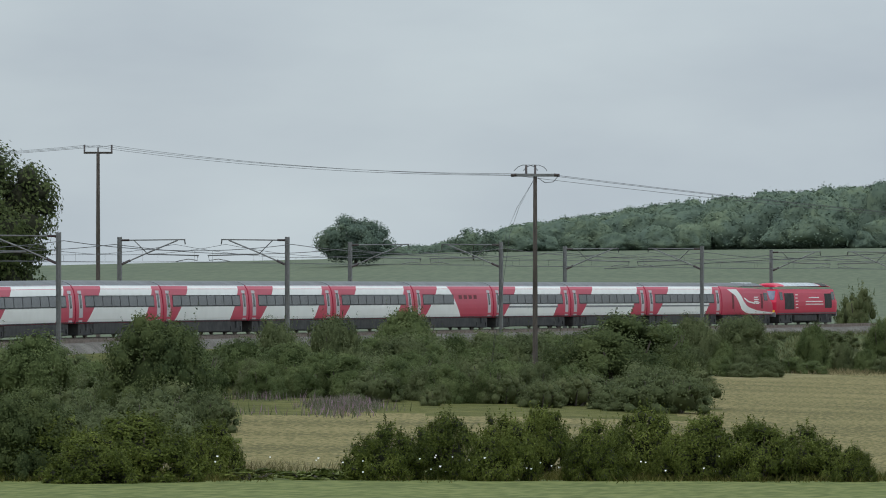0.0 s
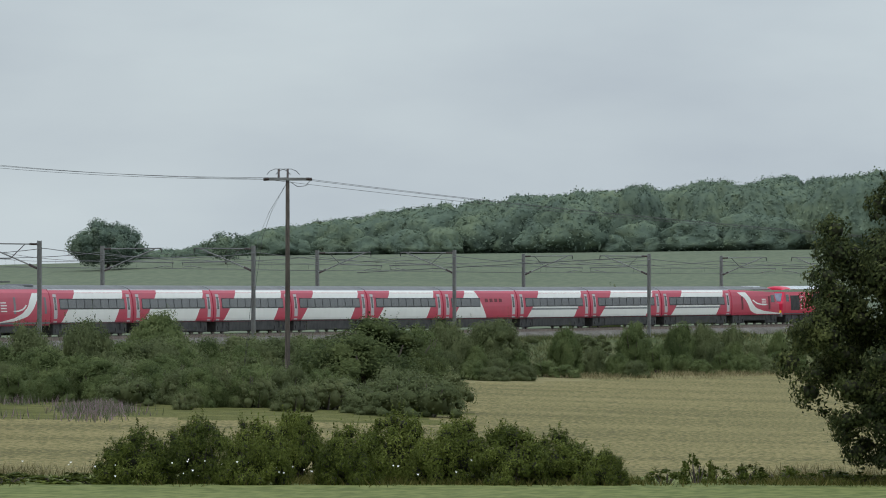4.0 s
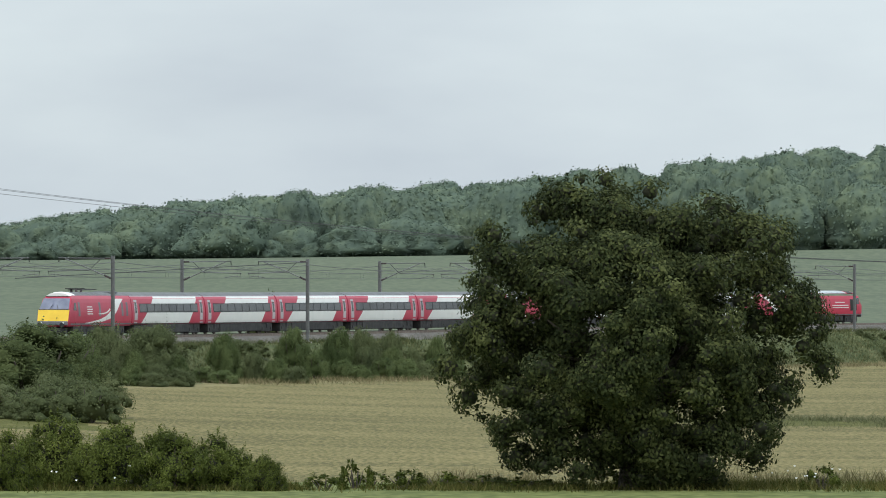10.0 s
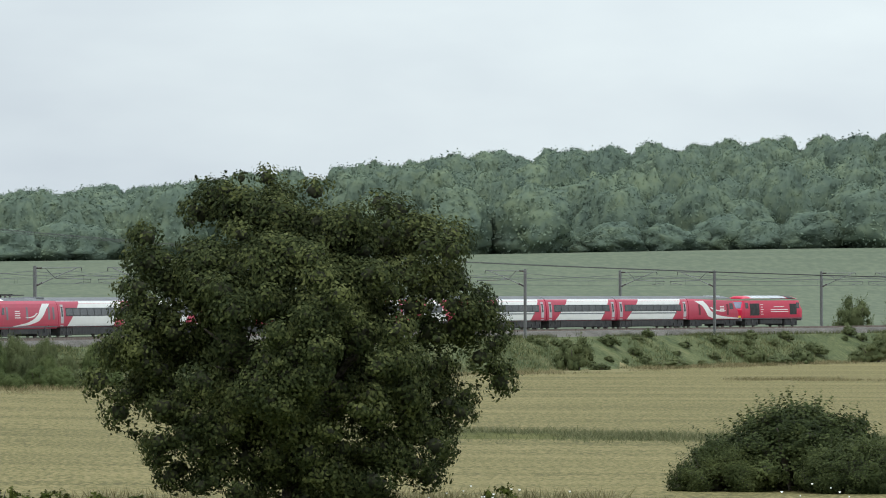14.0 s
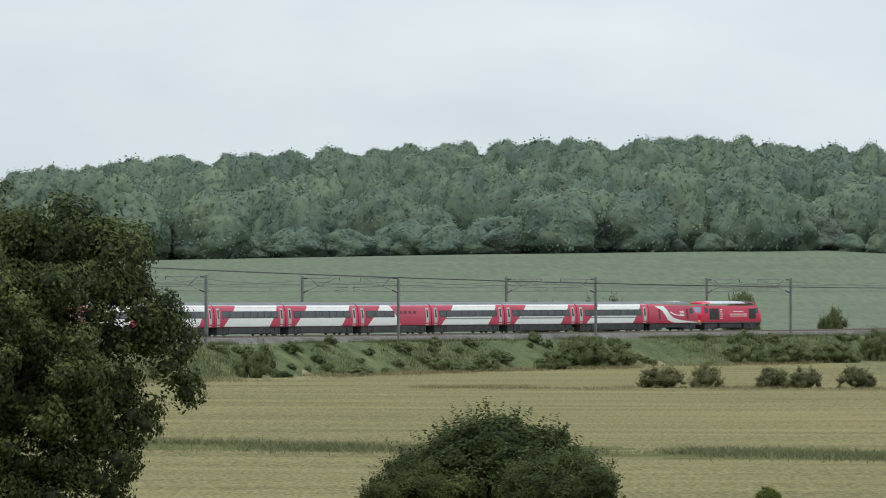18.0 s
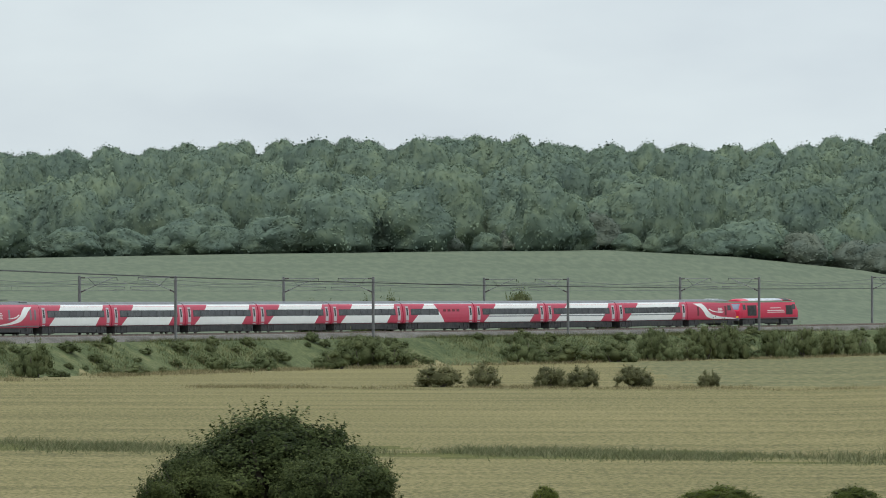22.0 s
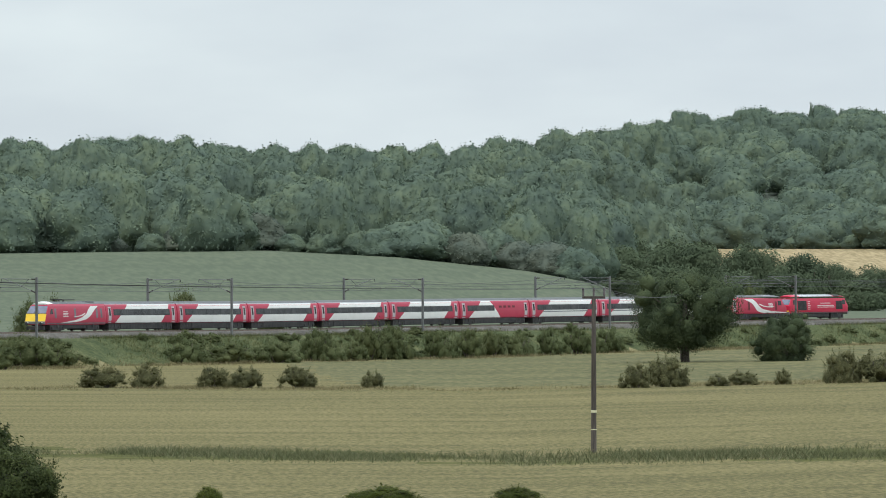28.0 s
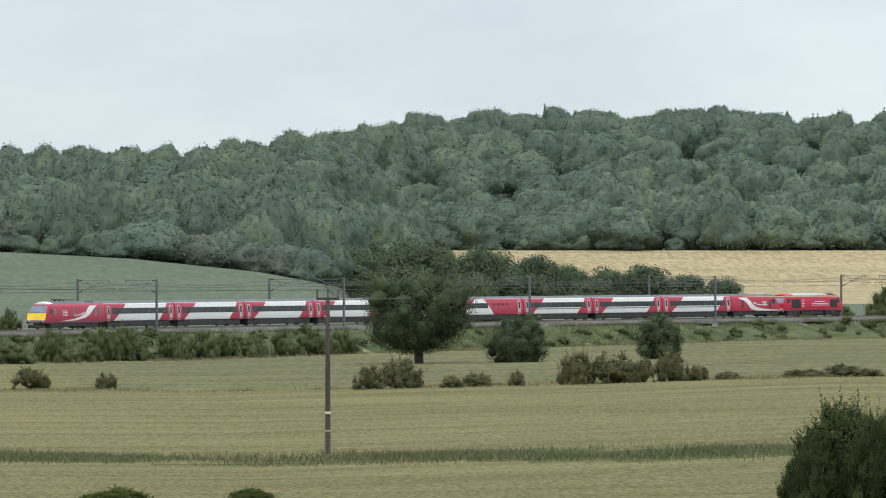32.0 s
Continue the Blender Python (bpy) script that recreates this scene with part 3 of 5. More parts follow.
def bush(name, label, meshes, i, x, y, width, height, group="", category="bush", depth=None, sink=0.05):
    foliage_me, stem_me = meshes[i % len(meshes)]
    root = tagged(new(name), label, category, group)
    root.matrix_basis = pose(x, y, ground_at(x, y) - sink, 0, 0, (i * 67) % 360)
    for part_name, me in (("foliage", foliage_me), ("stem", stem_me)):
        ob = part_mesh(part_name, me, root)
        ob.scale = (width, depth or width * 0.9, height)
    return root


BANK_BUSHES = [
    (0, -8.377, 436, 5.7, 6.0), (0, -7.982, 446, 4.6, 4.4), (0, -6.955, 494, 5.1, 5.2),
    (0, -6.678, 500, 4.5, 6.2), (0, -6.283, 511, 4.9, 6.4), (0, -5.769, 541, 5.6, 6.7),
    (0, -6.046, 526, 5.4, 4.9), (0, -5.453, 544, 4.5, 5.0), (0, -5.176, 565, 5.5, 5.0),
    (0, -4.821, 575, 5.2, 4.9), (0, -7.271, 472, 4.6, 5.1), (0, -6.480, 513, 5.3, 4.3),
    (0, -5.611, 542, 5.6, 3.2), (0, -3.754, 614, 4.7, 5.7), (0, -3.438, 637, 5.7, 5.6),
    (0, -3.951, 610, 4.6, 5.3), (1, 1.904, 822, 5.1, 5.0), (1, 2.082, 827, 2.9, 0.7),
    (1, 2.595, 847, 5.0, 1.5), (1, 3.346, 882, 5.2, 1.4), (1, 3.504, 887, 4.3, 2.9),
    (1, 4.018, 906, 6.3, 3.6), (1, 4.176, 922, 8.6, 5.2), (1, 4.393, 924, 7.0, 3.9),
    (1, 3.188, 873, 3.6, 2.6), (1, 5.322, 969, 5.7, 4.6), (1, 5.599, 974, 8.7, 3.6),
    (1, 5.954, 987, 6.8, 3.5), (1, 5.796, 984, 5.4, 2.7), (1, 6.231, 1005, 4.2, 5.5),
    (1, 6.349, 1004, 4.2, 3.6), (1, 6.586, 1022, 4.9, 6.0), (1, 6.764, 1028, 4.3, 6.1),
    (1, 6.255, 1005, 3.5, 5.2), (1, 6.709, 1027, 3.2, 5.3), (1, 7.085, 1042, 4.3, 5.2),
    (1, 7.460, 1057, 4.4, 4.8), (1, 7.658, 1068, 4.4, 4.2), (1, 8.053, 1084, 5.2, 4.9),
    (1, 8.290, 1093, 4.5, 5.0), (1, 6.724, 1028, 2.8, 5.1), (1, 6.270, 1007, 3.5, 4.8),
    (1, 7.060, 1040, 3.2, 4.9), (1, 7.297, 1052, 3.6, 5.2), (1, 7.850, 1075, 4.1, 5.1),
    (1, 8.206, 1089, 4.5, 4.8), (1, 5.993, 992, 4.8, 2.1), (1, 7.613, 1060, 5.1, 3.9),
    (1, 6.507, 1010, 4.2, 3.5), (0, -2.930, 650, 4.2, 5.5), (0, -2.450, 676, 4.6, 5.7),
    (0, -2.130, 686, 4.4, 5.7), (0, -1.960, 692, 4.2, 5.6), (0, -1.760, 700, 3.4, 5.3),
    (0, -1.440, 713, 2.8, 4.7),
]

BIG_BUSHES = [
    (0, -7.527, 430, 7.1, 6.9), (0, -4.268, 500, 11.0, 6.5), (0, -4.623, 505, 5.2, 5.1),
    (0, -8.456, 350, 5.6, 4.4), (0, -3.912, 500, 4.8, 4.8),
]

FAR_BUSHES = [
    (0, -2.628, 741, 4.6, 7.6), (1, 5.282, 1017, 5.3, 8.6), (1, 5.934, 1044, 5.0, 6.2),
    (1, 3.875, 960, 6.0, 7.4), (1, 4.250, 975, 7.4, 7.8), (1, 4.369, 980, 4.1, 8.0),
    (1, 5.307, 1018, 4.2, 8.7), (1, 5.914, 1043, 3.6, 6.5), (1, 9.281, 1183, 2.0, 9.3),
    (1, 10.261, 1224, 2.5, 6.3), (1, 12.039, 1295, 6.3, 9.3), (1, 11.762, 1285, 5.3, 6.2),
    (1, 11.486, 1274, 5.3, 5.3),
]

HEDGE = [
    (0, -5.927, 350, 3.6, 2.9), (0, -5.492, 352, 3.9, 3.3), (0, -5.097, 348, 3.6, 3.3),
    (0, -4.821, 355, 3.2, 3.5), (0, -4.426, 348, 3.4, 3.1), (0, -4.109, 352, 3.9, 3.5),
    (0, -3.714, 350, 3.9, 3.3), (0, -3.319, 348, 3.8, 3.1), (0, -2.964, 350, 3.6, 2.8),
    (0, -2.647, 346, 2.1, 2.1), (0, -8.258, 350, 5.3, 3.2), (0, -7.666, 345, 5.5, 3.4),
    (0, -7.152, 352, 3.4, 3.0), (0, -7.982, 341, 4.2, 2.7),
]

SCRUB = [
    (1, 4.729, 756, 4.5, 1.9), (1, 5.045, 756, 3.6, 2.1), (1, 5.520, 756, 3.2, 1.8),
    (1, 5.737, 758, 3.0, 1.8), (1, 6.092, 758, 3.9, 1.9), (1, 8.463, 739, 2.9, 2.3),
    (1, 8.680, 742, 4.0, 2.8), (1, 9.036, 739, 2.3, 1.4), (1, 9.214, 743, 2.9, 1.6),
    (1, 9.490, 742, 1.8, 1.8), (1, 9.897, 743, 3.4, 3.4), (1, 10.162, 745, 4.8, 3.3),
    (1, 10.379, 745, 2.2, 2.9), (1, 10.569, 747, 3.1, 3.5), (1, 10.755, 747, 2.2, 2.2),
    (1, 10.964, 749, 2.6, 1.2), (1, 11.486, 752, 4.0, 1.6), (1, 11.762, 752, 4.5, 2.3),
    (1, 11.960, 753, 2.5, 1.5), (1, 6.620, 760, 2.0, 1.4),
]

LOW_BUSHES = [
    (1, 3.583, 345, 10.0, 4.2), (1, 4.018, 340, 6.3, 2.8), (1, 3.030, 343, 5.2, 2.7),
    (1, 6.685, 345, 3.6, 1.4), (1, 7.633, 345, 2.9, 1.3), (1, 5.475, 345, 1.4, 1.1),
    (1, 11.802, 345, 5.5, 4.7), (1, 11.565, 343, 3.5, 3.1), (1, 12.039, 342, 3.5, 4.3),
]

TREES = [
    (0, -8.870, 620, 12.0, 20.1), (0, -6.125, 1250, 10.0, 16.5), (0, -5.303, 1260, 7.3, 14.8),
    (1, 8.807, 958, 12.6, 12.0), (1, 10.482, 958, 5.3, 6.3), (1, 9.502, 952, 7.0, 6.4),
    (1, 7.692, 1385, 15.3, 22.9),
]

BELT = [
    (1, 7.929, 1400, 8.7, 14.7), (1, 8.167, 1410, 9.7, 15.7), (1, 8.404, 1400, 8.7, 15.3),
    (1, 8.641, 1420, 9.8, 15.9), (1, 8.917, 1420, 9.8, 15.9), (1, 9.194, 1430, 8.9, 15.6),
    (1, 9.392, 1430, 7.9, 14.8), (1, 9.629, 1440, 8.9, 14.1), (1, 9.866, 1450, 8.0, 12.5),
    (1, 10.103, 1460, 8.1, 12.1), (1, 10.379, 1460, 9.1, 12.5), (1, 10.656, 1480, 8.2, 10.9),
    (1, 10.933, 1490, 7.2, 10.5), (1, 8.285, 1380, 10.5, 12.5), (1, 8.720, 1385, 11.5, 12.1),
    (1, 9.115, 1390, 10.5, 11.6), (1, 9.510, 1400, 9.7, 11.1), (1, 10.024, 1420, 8.8, 10.2),
    (1, 7.771, 1400, 8.7, 15.5), (1, 8.048, 1450, 10.0, 17.7), (1, 8.404, 1460, 10.1, 17.2),
    (1, 8.799, 1480, 10.2, 16.8),
]

WEEDS = [
    (0, -2.011, 352, 1.1, 2.0), (0, -1.893, 353, 1.2, 1.4), (0, -1.675, 351, 1.5, 1.6),
    (0, -1.438, 352, 1.9, 1.4), (0, -1.122, 352, 2.2, 1.3), (0, -2.229, 350, 1.4, 1.4),
    (0, -0.846, 351, 2.4, 1.2), (0, -0.079, 351, 1.7, 1.8), (0, 1.249, 351, 1.2, 1.8),
    (0, 0.158, 352, 1.9, 1.6), (0, -3.428, 352, 2.7, 0.9), (0, -6.836, 351, 3.1, 0.7),
    (0, -6.480, 352, 3.4, 0.5), (0, -6.204, 351, 2.7, 0.6),
]



def plant(rows, meshes, name, label, group, category="bush", wide=1.0, least=0.8, squat=0.0, lower=1.0):
    for i, (stage, bearing, dist, width, top) in enumerate(rows):
        x, y = spot(stage, bearing, dist)
        h = max((top - ground_at(x, y)) * lower, least)
        bush(name, label, meshes, i, x, y, max(width * wide, h * squat), h, group, category)


BANK_SET = bush_meshes("bank", LEAF_BANK, 3, 12000, 0.019, 100, core=0.72) + bush_meshes("bank", LEAF_OLIVE, 2, 12000, 0.019, 110, core=0.72)
POST_SET = bush_meshes("post", LEAF_TRACKSIDE_HAZED, 3, 2400, 0.026, 150, 1.8, 26, core=0.72) + bush_meshes("post", LEAF_OLIVE, 2, 2400, 0.026, 160, 1.8, 26, core=0.72)
DARK_SET = bush_meshes("dark", LEAF_DARK, 3, 22000, 0.013, 200, 1.4, 85, 120, 0.07, 0.18, 0.7)
HEDGE_SET = bush_meshes("hedge", LEAF_HEDGE, 4, 15000, 0.019, 300, 1.5, 60, 320, 0.07, 0.17)
SCRUB_SET = bush_meshes("scrub", LEAF_SCRUB, 4, 3600, 0.026, 400, 1.6, 26, 110, 0.1, 0.2, 0.75)
LOW_SET = bush_meshes("low", LEAF_ELDER, 2, 32000, 0.018, 500, 1.8, 80, 700, 0.08, 0.2)
BELT_SET = bush_meshes("belt", LEAF_BELT, 3, 7500, 0.024, 600, 1.3, 34, 0)
WEED_SET = bush_meshes("weed", LEAF_HEDGE, 3, 420, 0.055, 700, 1.9, 14, 40, 0.06, 0.2, 0.1)
plant([r for r in BANK_BUSHES if r[0] == 0 and r[1] < -3.2], BANK_SET, "hawthorn_bush", "green hawthorn bush growing on the railway bank", "bushes on the bank", wide=1.1)
plant([r for r in BANK_BUSHES if r[0] == 0 and r[1] > -3.2], BANK_SET, "hawthorn_bush", "rounded hawthorn bush at the top of the railway bank", "bushes on the bank", wide=0.9, lower=0.85)
plant([r for r in BANK_BUSHES if r[0] == 1], POST_SET, "hawthorn_bush", "low green hawthorn bush growing on the railway bank", "bushes on the bank", squat=1.3, lower=0.74)
plant(BIG_BUSHES, DARK_SET, "willow_bush", "large dense dark green bush below the railway bank", "large bushes", wide=1.05)
plant(FAR_BUSHES, POST_SET, "trackside_bush", "green bush beyond the railway tracks", "bushes beyond the tracks", squat=0.95)
plant(HEDGE, HEDGE_SET, "hedge_bush", "leafy bright green bush in an overgrown field hedge", "hedge between the fields", wide=1.12)
plant(SCRUB, SCRUB_SET, "scrub_bush", "small brownish-green bush standing in the crop", "bushes in the crop", wide=1.25, lower=1.08)
plant([r for r in LOW_BUSHES if r[4] < 2.0], HEDGE_SET, "bramble_clump", "bright green bramble clump beside the ripe field", "brambles beside the field", wide=1.1, lower=0.9)
plant([r for r in LOW_BUSHES if r[4] >= 2.0], LOW_SET, "elder_bush", "dense dark green bush beside the ripe field", "bushes beside the field", wide=1.05)
plant(BELT, BELT_SET, "belt_tree", "small dark tree in a belt before the golden field", "belt of trees", "tree", wide=1.45)
plant(WEEDS, WEED_SET, "tall_weed", "straggling green weed growing in the hedge gap", "weeds in the hedge gap", "plant", least=0.5, wide=1.8, lower=0.85)


def arc_where(stage, bearing, side):
    s = np.arange(0, 1150, 0.5)
    x, y = on_line_many(s, side)
    return float(np.interp(bearing, np.degrees(np.arctan2(x, y - STAGE[stage])), s))


def scrub_bank():
    """Low scrub that clothes the bank and its foot between the larger bushes."""
    rng = np.random.default_rng(77)
    made = 0
    while made < 95:
        b = rng.uniform(-9.3, -3.8)
        low = 372 if b < -7.05 else (505 if b < -6.0 else 462)
        d = rng.uniform(low, 600)
        x, y = spot(0, b, d)
        q, _ = line_distance(x, y)
        if q[0] > -8.0:
            continue
        h = rng.uniform(1.3, 2.7) * (1.0 if d < 520 else 0.75)
        bush("bramble_bush", "low green bramble scrub clothing the railway bank", POST_SET, int(rng.integers(5)), x, y, h * rng.uniform(1.6, 2.6), h, "scrub on the bank")
        made += 1
    for i in range(300):
        s = rng.uniform(230, 1060)
        q = rng.uniform(-13.5, -6.5)
        x, y, _ = on_line(s, q)
        h = rng.uniform(0.45, 1.25)
        bush("bramble_bush", "low green bramble scrub clothing the railway bank", POST_SET, i, x, y, h * rng.uniform(1.8, 3.2), h, "scrub on the bank")


def bank_tails():
    """Bushes that run on down the slope of the bank below the tallest ones, and the thicket at its foot."""
    rng = np.random.default_rng(78)
    for i, (stage, bearing, dist, width, top) in enumerate(BANK_BUSHES):
        if stage == 1 or bearing < -4.0:
            continue
        x, y = spot(stage, bearing, dist)
        q, s = line_distance(x, y)
        h = (top - ground_at(x, y)) * 0.85
        for step, tall in ((2.2, 0.66), (4.0, 0.5), (5.8, 0.36)):
            x, y, _ = on_line(float(s[0]) + rng.uniform(-1.5, 1.5), float(q[0]) - step)
            bush("hawthorn_bush", "green hawthorn bush growing on the railway bank", BANK_SET, int(rng.integers(5)), x, y, min(width, 4.0) * rng.uniform(0.62, 0.8), h * tall * rng.uniform(0.8, 1.1), "bushes on the bank")
    for i in range(34):
        b = -6.75 + 2.2 * (i + rng.uniform(-0.3, 0.3)) / 34
        s = arc_where(0, b, -13.0)
        x, y, _ = on_line(s, -13.0 - rng.uniform(-1.5, 4.0))
        h = rng.uniform(2.2, 3.4)
        if i % 2:
            x, y = spot(0, b + rng.uniform(-0.3, 0.1), rng.uniform(474, 494))
            h *= 0.75
        bush("hawthorn_bush", "pale green hawthorn bush at the foot of the railway bank", BANK_SET, i, x, y, h * rng.uniform(1.5, 2.0), h, "bushes on the bank")


scrub_bank()
bank_tails()


def oak():
    """A broad oak with foliage almost down to the ground."""
    rng = np.random.default_rng(7)
    x, y = spot(0, -0.1, 350)
    root = tagged(new("oak_tree"), "broad dark green oak tree standing alone in the hedge line", "tree")
    root.matrix_basis = pose(x, y, ground_at(x, y), 0, 0, 0)
    boughs = [(0.4, 0, 6.6, 5.9, 5.5, 5.5), (-1.4, 0, 12.2, 1.4, 1.6, 1.3), (-2.9, 0.3, 11.8, 1.4, 1.5, 1.2), (0.4, 0.2, 11.6, 1.8, 2.0, 1.3), (3.0, 0, 10.9, 1.9, 2.2, 1.5), (5.0, -0.3, 9.9, 1.9, 2.2, 1.5),
              (-5.0, 0.3, 10.3, 1.2, 1.8, 1.2), (-5.2, 0.2, 8.8, 1.6, 2.2, 1.5), (-6.0, 0.2, 7.2, 1.6, 2.1, 1.4), (-6.4, -0.2, 5.7, 1.5, 2.2, 1.2), (-5.2, 0, 4.0, 1.7, 2.0, 1.4), (-4.0, -0.6, 2.4, 1.6, 1.9, 1.3), (-2.4, -1.0, 1.3, 1.7, 1.9, 0.9), (0.3, -1.6, 1.3, 2.4, 1.6, 0.8),
              (2.8, -0.8, 1.3, 1.7, 1.8, 0.9), (4.6, -0.3, 2.4, 1.7, 1.9, 1.3), (5.5, 0.2, 4.0, 1.6, 1.9, 1.4), (6.0, 0.2, 8.2, 1.7, 2.0, 1.5), (7.4, 0, 7.3, 1.2, 1.5, 0.9), (8.0, 0.1, 6.2, 0.9, 1.1, 0.7), (7.8, 0.1, 4.9, 0.5, 0.6, 0.7)]
    clumps = lobed_clumps(rng, boughs, 7.5, 0.32, 0.95)
    clumps += [(c[0] * 0.62, c[1] * 0.62, 6.4 + (c[2] - 6.4) * 0.7, 1.1, 1.1, 0.9) for c in lobed_clumps(rng, boughs[:1], 3.2, 1, 1)]
    part("trunk", limbs(rng, 12.0, 1.2, 13.0, 0.42, 14), BARK, root, "grey-brown trunk and limbs")
    v, f, index = foliage(rng, clumps, 180000, 0.092, 0.5, (0, 0, 6), (7, 5), 0.32, 220)
    part_mesh("crown", mesh_from("crown", v, f, [LEAF_OAK, GAP_SHADE], index, True), root)


oak()

for i, (name, label, stuff, leaves, size, clumps, low, r) in enumerate((
        ("ash_tree", "tall dark tree beside the railway", LEAF_DARK, 42000, 0.17, 150, 0.6, 0.3),
        ("hilltop_tree", "round dark tree alone on the hilltop field", LEAF_WOOD_HAZED, 16000, 0.15, 130, 0.3, 0.3),
        ("thin_tree", "thin see-through tree on the hilltop field", LEAF_WOOD_HAZED, 2600, 0.2, 45, 0.2, 0.12),
        ("field_oak", "dark oak with a bare trunk in the field", LEAF_FIELD_HAZED, 26000, 0.11, 80, 0.5, 0.5),
        ("field_maple", "rounded dark green young tree in the field", LEAF_FIELD_HAZED, 15000, 0.085, 95, -1.0, 0.15),
        ("holly_tree", "dense dark green tree in the field", LEAF_FIELD_HAZED, 16000, 0.085, 95, -1.6, 0.15),
        ("wood_edge_tree", "large round tree standing before the wood", LEAF_BELT, 16000, 0.22, 90, 0.2, 0.3))):
    stage, bearing, dist, width, top = TREES[i]
    x, y = spot(stage, bearing, dist)
    tree(name, label, x, y, width * 1.16, top - ground_at(x, y), stuff, leaves, size, clumps, low, r, 20 + i)


# ---- the woods on the hill ----
def dome(rng, leaves, size, spire=False):
    """One unit crown seen from afar: a rugged, uneven dome (or a conifer's spire) down to the ground, with leaf sprays upon it."""
    nu, nv = (10, 10) if spire else (22, 14)
    seed = rng.uniform(0, 90)
    def surface(u, w):
        c = math.cos(w) if not spire else (1 - math.sin(w)) * 0.42
        x, y, z = math.cos(u) * c, math.sin(u) * c, math.sin(w)
        r = 1.0 + 0.34 * noise.noise((x * 1.5 + seed, y * 1.5, z * 1.5)) + 0.30 * noise.noise((x * 3.6 + seed, y * 3.6, z * 3.6)) + 0.20 * noise.noise((x * 8.5, y * 8.5 + seed, z * 8.5))
        flat_side = 0.5 * (1.0 + 0.18 * max(0.0, 0.3 - z))
        return x * r * flat_side, y * r * flat_side, 0.38 + z * (0.6 if z > 0 else 0.4) * (0.55 + 0.45 * r)
    v = []
    for j in range(nv):
        for i in range(nu):
            p = surface(2 * math.pi * i / nu, -1.45 + 2.95 * j / (nv - 1))
            v.append([c + rng.normal(0, 0.007) for c in p])
    i, j = np.meshgrid(np.arange(nu), np.arange(nv - 1))
    i, j = i.ravel(), j.ravel()
    f = np.stack([j * nu + i, j * nu + (i + 1) % nu, (j + 1) * nu + (i + 1) % nu, (j + 1) * nu + i], 1)
    v = np.array(v)
    v[:, 2] *= 0.97 / v[:, 2].max()
    # leaf sprays lie close to the surface and follow its slope
    area = np.linalg.norm(np.cross(v[f[:, 2]] - v[f[:, 0]], v[f[:, 3]] - v[f[:, 1]]), axis=1) * (v[f].mean(1)[:, 2] > 0.04)
    k = f[rng.choice(len(f), leaves, p=area / area.sum())]
    mix = rng.dirichlet((1, 1, 1, 1), leaves)[:, :, None]
    c = (v[k] * mix).sum(1) + rng.normal(0, 0.012, (leaves, 3))
    n = np.cross(v[k[:, 1]] - v[k[:, 0]], v[k[:, 3]] - v[k[:, 0]])
    n /= np.linalg.norm(n, axis=1)[:, None] + 1e-9
    out = n * np.abs(rng.normal(0.014, 0.030, (leaves, 1)))
    n = n + rng.normal(scale=0.5, size=n.shape) + np.array([0, 0, 0.3])
    n /= np.linalg.norm(n, axis=1)[:, None]
    t = np.cross(n, rng.normal(size=n.shape))
    t /= np.linalg.norm(t, axis=1)[:, None]
    s = size * rng.uniform(0.5, 1.3, (leaves, 1))
    t, b, c = t * s, np.cross(n, t) * s * 0.7, c + out
    quads = np.stack([c - t, c - b, c + t, c + b], 1).reshape(-1, 3)
    faces = np.concatenate([f, np.arange(leaves * 4).reshape(-1, 4) + len(v)])
    return np.concatenate([v, quads]), faces, np.zeros(len(faces), dtype=int)


